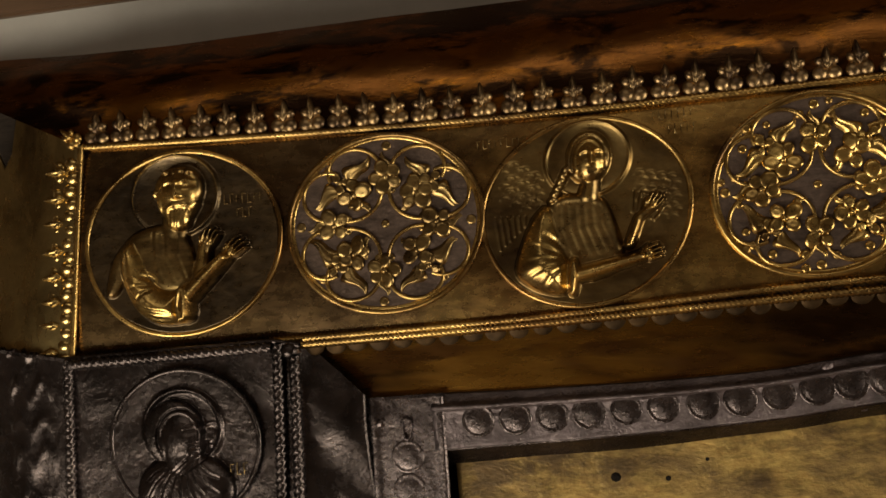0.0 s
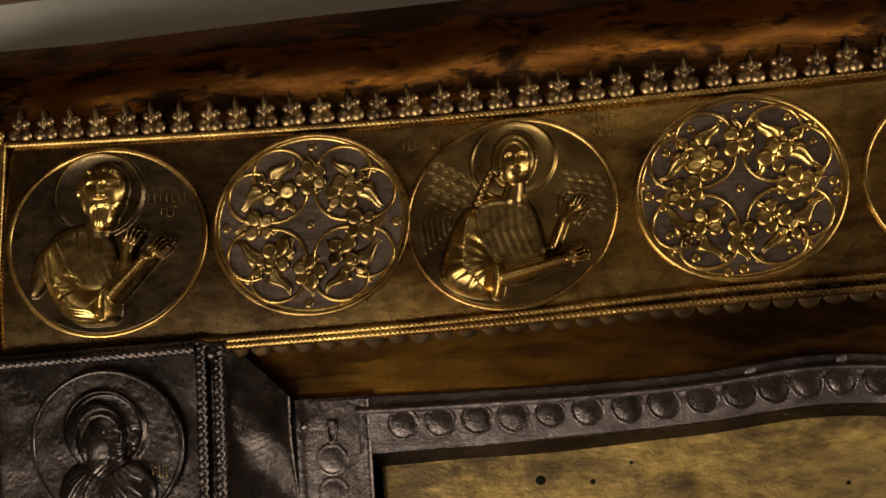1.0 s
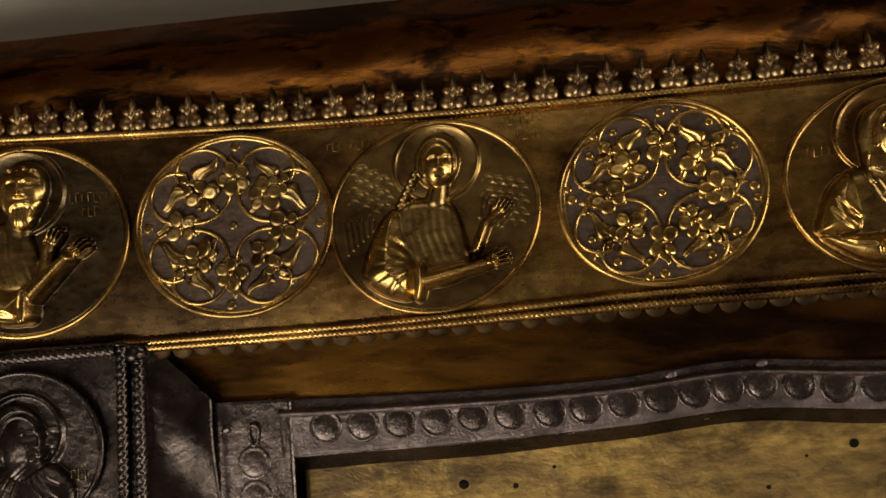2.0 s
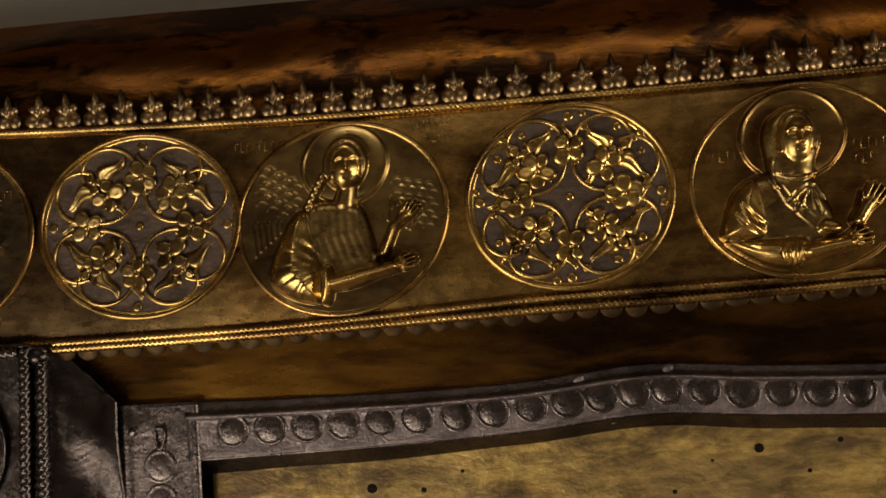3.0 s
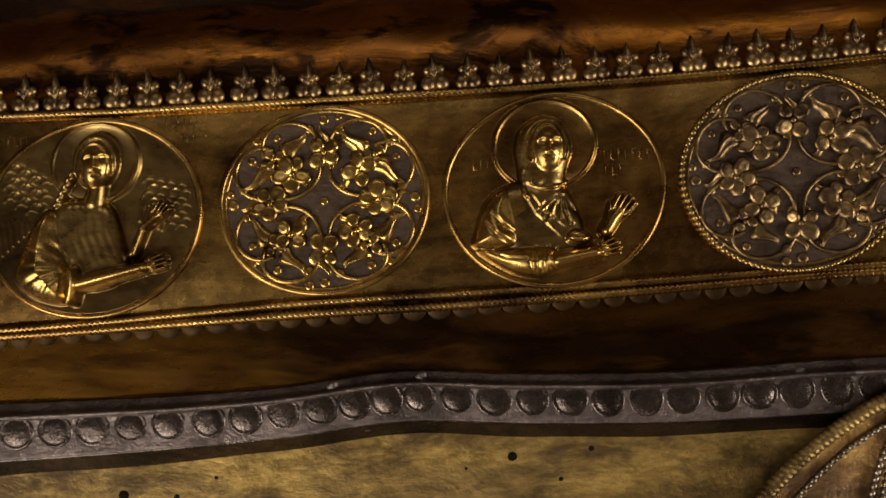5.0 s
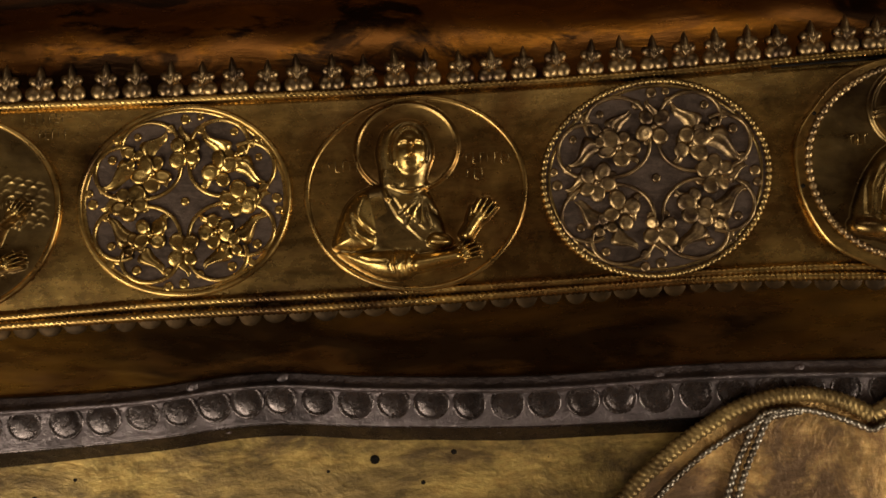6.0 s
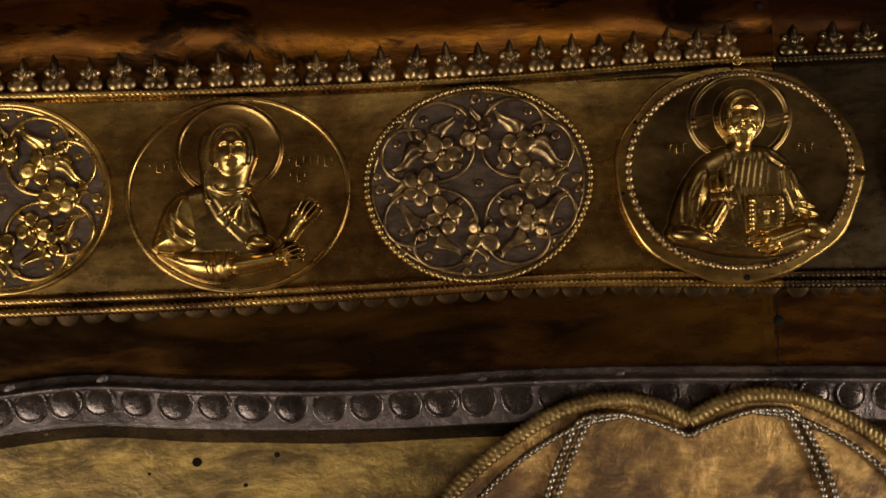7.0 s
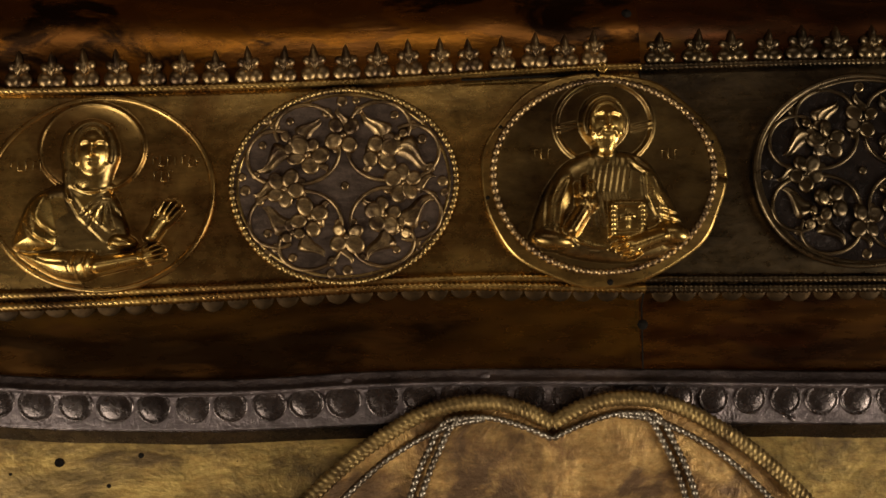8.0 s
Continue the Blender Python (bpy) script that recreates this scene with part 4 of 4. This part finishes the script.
def bearded_elder(r):
    r.dish(-0.04, 0.53, 0.45, 0.035)
    r.ring(-0.04, 0.53, 0.44, 0.018, 0.045)
    r.slab([(-0.82, -0.50), (-0.74, -0.12), (-0.60, 0.08), (-0.50, 0.02), (-0.58, -0.30), (-0.70, -0.52)], 0.05, 0.12)
    r.slab([(-0.62, 0.06), (-0.46, 0.19), (-0.20, 0.24), (0.02, 0.21), (0.12, -0.05), (0.17, -0.36), (0.05, -0.62), (-0.35, -0.62), (-0.60, -0.25)], 0.10, 0.22)
    folds(r, [(-0.02, 0.16, 0.06, -0.40), (-0.14, 0.14, -0.06, -0.42), (-0.26, 0.14, -0.18, -0.40)], 0.014, -0.008)
    r.limb(-0.05, 0.30, 0.12, -0.06, 0.14, 0.14, 0.09, 0.03)
    r.slab([(-0.62, 0.0), (-0.48, 0.12), (-0.36, -0.08), (-0.28, -0.36), (-0.12, -0.50), (0.06, -0.47), (0.09, -0.86), (-0.10, -0.90), (-0.30, -0.86), (-0.50, -0.68), (-0.62, -0.35)], 0.23, 0.30, (-0.03, -0.04))
    fan(r, -0.20, -0.42, 150, 215, 0.28, 3, 0.08, 0.024, -0.022)
    folds(r, [(-0.44, -0.62, -0.12, -0.74), (-0.38, -0.72, -0.10, -0.82), (-0.54, -0.36, -0.42, -0.60)], 0.016, -0.020)
    r.slab([(-0.05, -0.50), (0.09, -0.43), (0.14, -0.60), (0.13, -0.86), (-0.03, -0.91)], 0.24, 0.06)
    folds(r, [(-0.01, -0.54, 0.00, -0.88), (0.06, -0.50, 0.07, -0.88)], 0.016, -0.034)
    r.limb(0.20, -0.40, 0.09, 0.25, -0.08, 0.075, 0.09, 0.04, 0.5)
    fingers(r, 0.24, -0.12, 62, 0.24, 0.036, 0.11)
    r.limb(0.08, -0.58, 0.11, 0.46, -0.22, 0.075, 0.19, 0.05, 0.5)
    fingers(r, 0.44, -0.23, 40, 0.26, 0.036, 0.14)
    head(r, 0.03, 0.53, 0.205, 0.26, True, 0.12, False, 0.34, -0.60, True)


def winged(r):
    r.dish(0.04, 0.57, 0.41, 0.035)
    r.ring(0.04, 0.57, 0.40, 0.018, 0.045)
    for g, cx, cz in ((-1, -0.60, 0.46), (1, 0.66, 0.34)):
        for i in range(7):
            for j in range(4):
                a = cx + g * 0.10 * (j - 1.3) + 0.04 * (i % 2)
                b = cz - 0.070 * i + 0.02 * j - g * 0.05 * j
                arc(r, a, b, 0.050, 0.040, 20, 180, 0.011, 0.006, 4)
    for i in range(7):
        r.groove(-0.88 + 0.058 * i, 0.06 - 0.005 * i, -0.84 + 0.050 * i, -0.30 + 0.045 * i, 0.011, 0.009)
        r.groove(0.46 + 0.05 * i, 0.16 - 0.03 * i, 0.44 + 0.035 * i, -0.06 - 0.02 * i, 0.009, 0.012)
    r.slab([(-0.40, 0.12), (-0.22, 0.22), (0.02, 0.20), (0.20, 0.12), (0.28, -0.16), (0.36, -0.46), (0.30, -0.70), (-0.10, -0.78), (-0.34, -0.40)], 0.085, 0.12, (0.02, 0.03))
    folds(r, [(-0.24 + 0.075 * i, 0.15 - 0.008 * i, -0.15 + 0.080 * i, -0.50 + 0.012 * i) for i in range(6)], 0.018, -0.005)
    r.limb(0.07, 0.34, 0.09, 0.03, 0.16, 0.11, 0.10, 0.03)
    r.slab([(-0.40, 0.14), (-0.52, 0.02), (-0.62, -0.20), (-0.74, -0.58), (-0.52, -0.80), (-0.18, -0.90), (-0.12, -0.54), (-0.20, -0.42), (-0.27, -0.16), (-0.30, 0.08)], 0.24, 0.34, (-0.05, -0.08))
    fan(r, -0.16, -0.48, 128, 225, 0.44, 5, 0.10, 0.028, -0.022)
    r.slab([(-0.19, -0.48), (-0.09, -0.46), (-0.07, -0.66), (-0.11, -0.90), (-0.21, -0.88)], 0.26, 0.05)
    r.limb(0.40, -0.40, 0.055, 0.50, -0.14, 0.050, 0.13, 0.03, 0.5)
    r.limb(0.50, -0.14, 0.050, 0.62, -0.04, 0.045, 0.13, 0.03, 0.5)
    fingers(r, 0.58, -0.08, 52, 0.20, 0.030, 0.12)
    r.limb(-0.08, -0.66, 0.095, 0.50, -0.55, 0.070, 0.19, 0.05, 0.5)
    fingers(r, 0.48, -0.56, 16, 0.22, 0.034, 0.16)
    head(r, 0.06, 0.53, 0.145, 0.235, False, 0.20)
    for i in range(6):
        r.dome(-0.16 - 0.030 * i, 0.48 - 0.062 * i, 0.055, 0.040, 0.07, 35, 0.05)


def veiled(r):
    r.dish(-0.08, 0.48, 0.47, 0.035)
    r.ring(-0.08, 0.48, 0.46, 0.018, 0.045)
    r.slab([(-0.37, 0.46), (-0.31, 0.68), (-0.10, 0.80), (0.09, 0.72), (0.18, 0.42), (0.10, 0.20), (0.08, 0.0), (-0.32, 0.0), (-0.34, 0.24)], 0.12, 0.16)
    r.slab([(-0.52, 0.06), (-0.30, 0.12), (0.06, 0.10), (0.18, -0.16), (0.26, -0.44), (0.20, -0.70), (-0.20, -0.80), (-0.50, -0.60), (-0.56, -0.2)], 0.10, 0.16, (0.0, 0.03))
    folds(r, [(-0.34, 0.06, 0.02, -0.50), (-0.28, 0.06, 0.06, -0.40)], 0.018, -0.014)
    fan(r, 0.06, -0.02, 222, 300, 0.34, 5, 0.05, 0.016, -0.036)
    r.slab([(-0.50, 0.07), (-0.66, -0.08), (-0.76, -0.40), (-0.79, -0.56), (-0.55, -0.62), (-0.34, -0.56), (-0.36, -0.25), (-0.40, 0.02)], 0.20, 0.26, (-0.05, -0.04))
    folds(r, [(-0.64, -0.30, -0.44, -0.52), (-0.58, -0.20, -0.40, -0.42)], 0.018, -0.036)
    r.slab([(-0.78, -0.56), (-0.52, -0.58), (-0.20, -0.56), (0.02, -0.58), (0.05, -0.80), (-0.14, -0.92), (-0.36, -0.88), (-0.58, -0.74)], 0.19, 0.20, (0.0, -0.05))
    folds(r, [(-0.22, -0.60, -0.20, -0.90), (-0.10, -0.60, -0.12, -0.90), (-0.02, -0.62, -0.03, -0.86), (-0.60, -0.62, -0.30, -0.70)], 0.018, -0.040)
    r.slab([(0.10, -0.40), (0.26, -0.44), (0.34, -0.54), (0.20, -0.62), (0.04, -0.56)], 0.15, 0.08)
    folds(r, [(0.12, -0.46, 0.28, -0.50), (0.08, -0.52, 0.24, -0.57)], 0.014, -0.026)
    r.limb(0.0, -0.74, 0.095, 0.34, -0.68, 0.075, 0.18, 0.05, 0.45)
    fingers(r, 0.32, -0.69, 18, 0.24, 0.038, 0.14)
    r.limb(0.45, -0.46, 0.070, 0.54, -0.30, 0.075, 0.13, 0.04, 0.45)
    fingers(r, 0.50, -0.38, 57, 0.30, 0.040, 0.15)
    r.limb(-0.07, 0.22, 0.11, -0.06, 0.06, 0.13, 0.11, 0.03)
    arc(r, -0.06, 0.10, 0.16, 0.08, 190, 350, 0.014, 0.026, 8)
    arc(r, -0.08, 0.14, 0.22, 0.34, 165, 215, 0.016, 0.030, 6)
    head(r, -0.06, 0.43, 0.150, 0.265, False, 0.14, True, 0.22)


def blessing(r):
    r.ring(0.0, 0.55, 0.44, 0.018, 0.040)
    for a, b in ((-0.42, -0.26), (0.26, 0.42)):
        r.groove(a, 0.52, b, 0.56, 0.010, 0.02)
        r.groove(a, 0.47, b, 0.51, 0.010, 0.02)
    r.slab([(-0.40, 0.10), (-0.20, 0.24), (0.02, 0.26), (0.24, 0.24), (0.42, 0.12), (0.56, -0.20), (0.72, -0.62), (0.52, -0.86), (0.10, -0.93), (-0.40, -0.84), (-0.70, -0.62), (-0.56, -0.18)], 0.10, 0.18)
    for i in range(7):
        folds(r, [(-0.14 + 0.055 * i, 0.16, -0.15 + 0.058 * i, -0.52)], 0.014, -0.014)
    r.slab([(-0.40, 0.08), (-0.27, 0.08), (-0.24, -0.22), (-0.36, -0.46), (-0.26, -0.68), (-0.30, -0.80), (-0.52, -0.78), (-0.69, -0.62), (-0.56, -0.16)], 0.14, 0.20, (-0.03, -0.04))
    r.slab([(0.20, 0.20), (0.42, 0.10), (0.54, -0.14), (0.70, -0.50), (0.72, -0.68), (0.52, -0.80), (0.44, -0.62), (0.40, -0.34), (0.26, -0.08)], 0.14, 0.20, (0.03, -0.03))
    r.limb(0.0, 0.28, 0.10, 0.0, 0.16, 0.13, 0.10, 0.03)
    head(r, 0.0, 0.53, 0.150, 0.235, True, 0.0, False, 0.30, -0.42)
    folds(r, [(-0.44, 0.00, -0.56, -0.50), (-0.36, -0.04, -0.48, -0.52), (0.20, 0.14, 0.34, 0.02), (0.24, 0.20, 0.38, 0.06)], 0.016, -0.026)
    folds(r, [(0.32, 0.02, 0.42, -0.44), (0.42, -0.04, 0.52, -0.40)], 0.016, -0.026)
    folds(r, [(0.46, -0.36 - 0.07 * i, 0.66, -0.42 - 0.08 * i) for i in range(3)], 0.017, -0.034)
    folds(r, [(-0.50, -0.56, -0.36, -0.74), (-0.40, -0.52, -0.28, -0.72), (-0.30, -0.70, -0.02, -0.78)], 0.016, -0.030)
    r.dome(-0.50, -0.66, 0.20, 0.12, 0.14, -12, 0.06, 0.5)
    r.limb(-0.33, -0.56, 0.085, -0.22, -0.36, 0.080, 0.17, 0.06, 0.45)
    r.dome(-0.19, -0.28, 0.115, 0.13, 0.17, 0, 0.06, 0.45)
    for x0, z0, x1, z1 in ((-0.26, -0.20, -0.27, -0.10), (-0.20, -0.18, -0.20, -0.02), (-0.14, -0.18, -0.15, -0.08)):
        r.limb(x0, z0, 0.038, x1, z1, 0.030, 0.17, 0.06, 0.45)
    folds(r, [(-0.26, -0.22, -0.12, -0.22), (-0.18, -0.24, -0.18, -0.36)], 0.014, -0.034)
    bu, bv = r.u - 0.17, r.v + 0.46 - 0.02 * (r.u - 0.17)
    r.h = np.where((np.abs(bu) < 0.165) & (np.abs(bv) < 0.185), 0.170, r.h)
    r.h = np.where((np.abs(bu) < 0.105) & (np.abs(bv) < 0.125), 0.150, r.h)
    r.groove(0.17, -0.38, 0.17, -0.54, 0.014, 0.018)
    r.groove(0.12, -0.44, 0.22, -0.43, 0.014, 0.018)
    for i in range(7):
        for g in (-0.135, 0.135):
            r.pit(0.17 + g, -0.60 + 0.047 * i, 0.013, 0.013, 0.020)
    r.dome(0.58, -0.62, 0.17, 0.13, 0.17, -25, 0.08, 0.5)
    r.limb(0.46, -0.64, 0.095, 0.20, -0.74, 0.100, 0.19, 0.08, 0.45)
    for i in range(4):
        r.limb(0.18 + 0.03 * i, -0.69 - 0.045 * i, 0.036, 0.05 + 0.05 * i, -0.74 - 0.048 * i, 0.028, 0.19, 0.07)


def dark_bust(r):
    r.ring(0.0, 0.22, 0.52, 0.03, 0.06)
    r.dome(0.0, -0.60, 0.66, 0.50, 0.18, 0, 0.04, 0.5)
    head(r, 0.0, 0.10, 0.28, 0.36, 0.30, True, 0.0)
    fan(r, 0.0, -0.1, 215, 325, 0.7, 9, 0.3)


# The elder's ground mirrors darkness; GILT_DARK puts that into its colour.
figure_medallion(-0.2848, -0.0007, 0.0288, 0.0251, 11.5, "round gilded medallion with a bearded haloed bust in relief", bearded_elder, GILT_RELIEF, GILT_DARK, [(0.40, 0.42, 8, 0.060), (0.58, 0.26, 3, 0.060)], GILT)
floral(-0.2268, -0.0007, 0.0267, 0.0236, 8.6, 3, RELIEF_BROWN, GROUND, GILT, turn=-0.07, vine_mat=GILT_RELIEF)
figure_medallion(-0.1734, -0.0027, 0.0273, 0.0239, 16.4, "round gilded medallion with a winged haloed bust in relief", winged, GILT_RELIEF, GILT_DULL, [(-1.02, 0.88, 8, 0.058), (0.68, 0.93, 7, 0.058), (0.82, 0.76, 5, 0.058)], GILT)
floral(-0.1155, -0.0013, 0.0257, 0.0228, 9.3, 4, GILT_RELIEF, GROUND, GILT, turn=-0.02, dots=1)
figure_medallion(-0.0587, -0.0015, 0.0268, 0.0234, 5.7, "round gilded medallion with a veiled haloed bust in relief", veiled, GILT_RELIEF, GILT, [(-0.80, 0.32, 5, 0.065), (0.46, 0.34, 7, 0.065), (0.47, 0.18, 3, 0.065)], GILT)
floral(0.0003, 0.0, 0.0278, 0.0239, 5.9, 6, PALM, GROUND, RELIEF_BROWN, beads=640.0, turn=0.03, dots=1)
floral(0.1340, 0.0026, 0.0288, 0.0246, 4.0, 8, GILT_DARK, LEAD, GILT_DARK, turn=0.03, dots=0)

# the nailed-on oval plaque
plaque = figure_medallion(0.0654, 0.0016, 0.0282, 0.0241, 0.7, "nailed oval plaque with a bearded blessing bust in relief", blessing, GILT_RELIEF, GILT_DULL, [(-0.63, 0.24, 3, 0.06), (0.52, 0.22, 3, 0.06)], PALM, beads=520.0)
plaque.location.y = -0.0022


def plaque_edge(u, v):
    a = 2 * math.pi * u
    wob = 1 + 0.012 * np.sin(3 * a + 1) + 0.010 * np.sin(7 * a) + 0.006 * np.sin(11 * a + 2)
    rx, rz = 0.0280 + (0.0315 * wob - 0.0280) * v, 0.0237 + (0.0272 * wob - 0.0237) * v
    return rx * np.cos(a), rz * np.sin(a) - 0.0008 * v, 0.0002 - 0.0004 * v


solid(part("edge", surface(plaque_edge, 120, 6, "edge"), GILT, plaque, "uneven cut edge"), 0.0018)
for a in (-88, 190, 150, 20, 92):
    c, s = 0.0300 * math.cos(radians(a)), 0.0262 * math.sin(radians(a)) - 0.0005
    part("nail", NAIL, GAP_DARK, plaque, "dark nail hole", Matrix.Translation((c, 0, s)) @ Matrix.Scale(1.1 if a == -88 else 0.7, 4))

# A black wire on the sheet; the slit's darkness is its colour.
part("lifted_slit", joined("lifted_slit", [tube([(x, float(top_rope(x)) - 0.0012 - 0.00004 * k, 0.0002) for k, x in enumerate(np.linspace(0.030, 0.060, 16))], 0.00035, 6, flat=0.6)]), GAP_DARK, left_band, "dark open slit in the sheet")
a = np.linspace(0, 2 * math.pi, 18, endpoint=False)
part("wire_loop", joined("wire_loop", [tube(np.stack([0.0011 * np.cos(a), 0.0275 + 0.0011 * np.sin(a), 0 * a + 0.0006], 1), 0.0003, 6, True)]), GILT, plaque, "small bent wire loop")

# the darkened silver roundel of the corner
dark = figure_medallion(-0.2878, -0.0560, 0.0215, 0.0205, 0.0, "darkened silver medallion with a worn bust in relief", dark_bust, LEAD, LEAD, [(0.6, -0.35, 3, 0.09)], LEAD, dull=LEAD)
dark.location.y = -0.0022
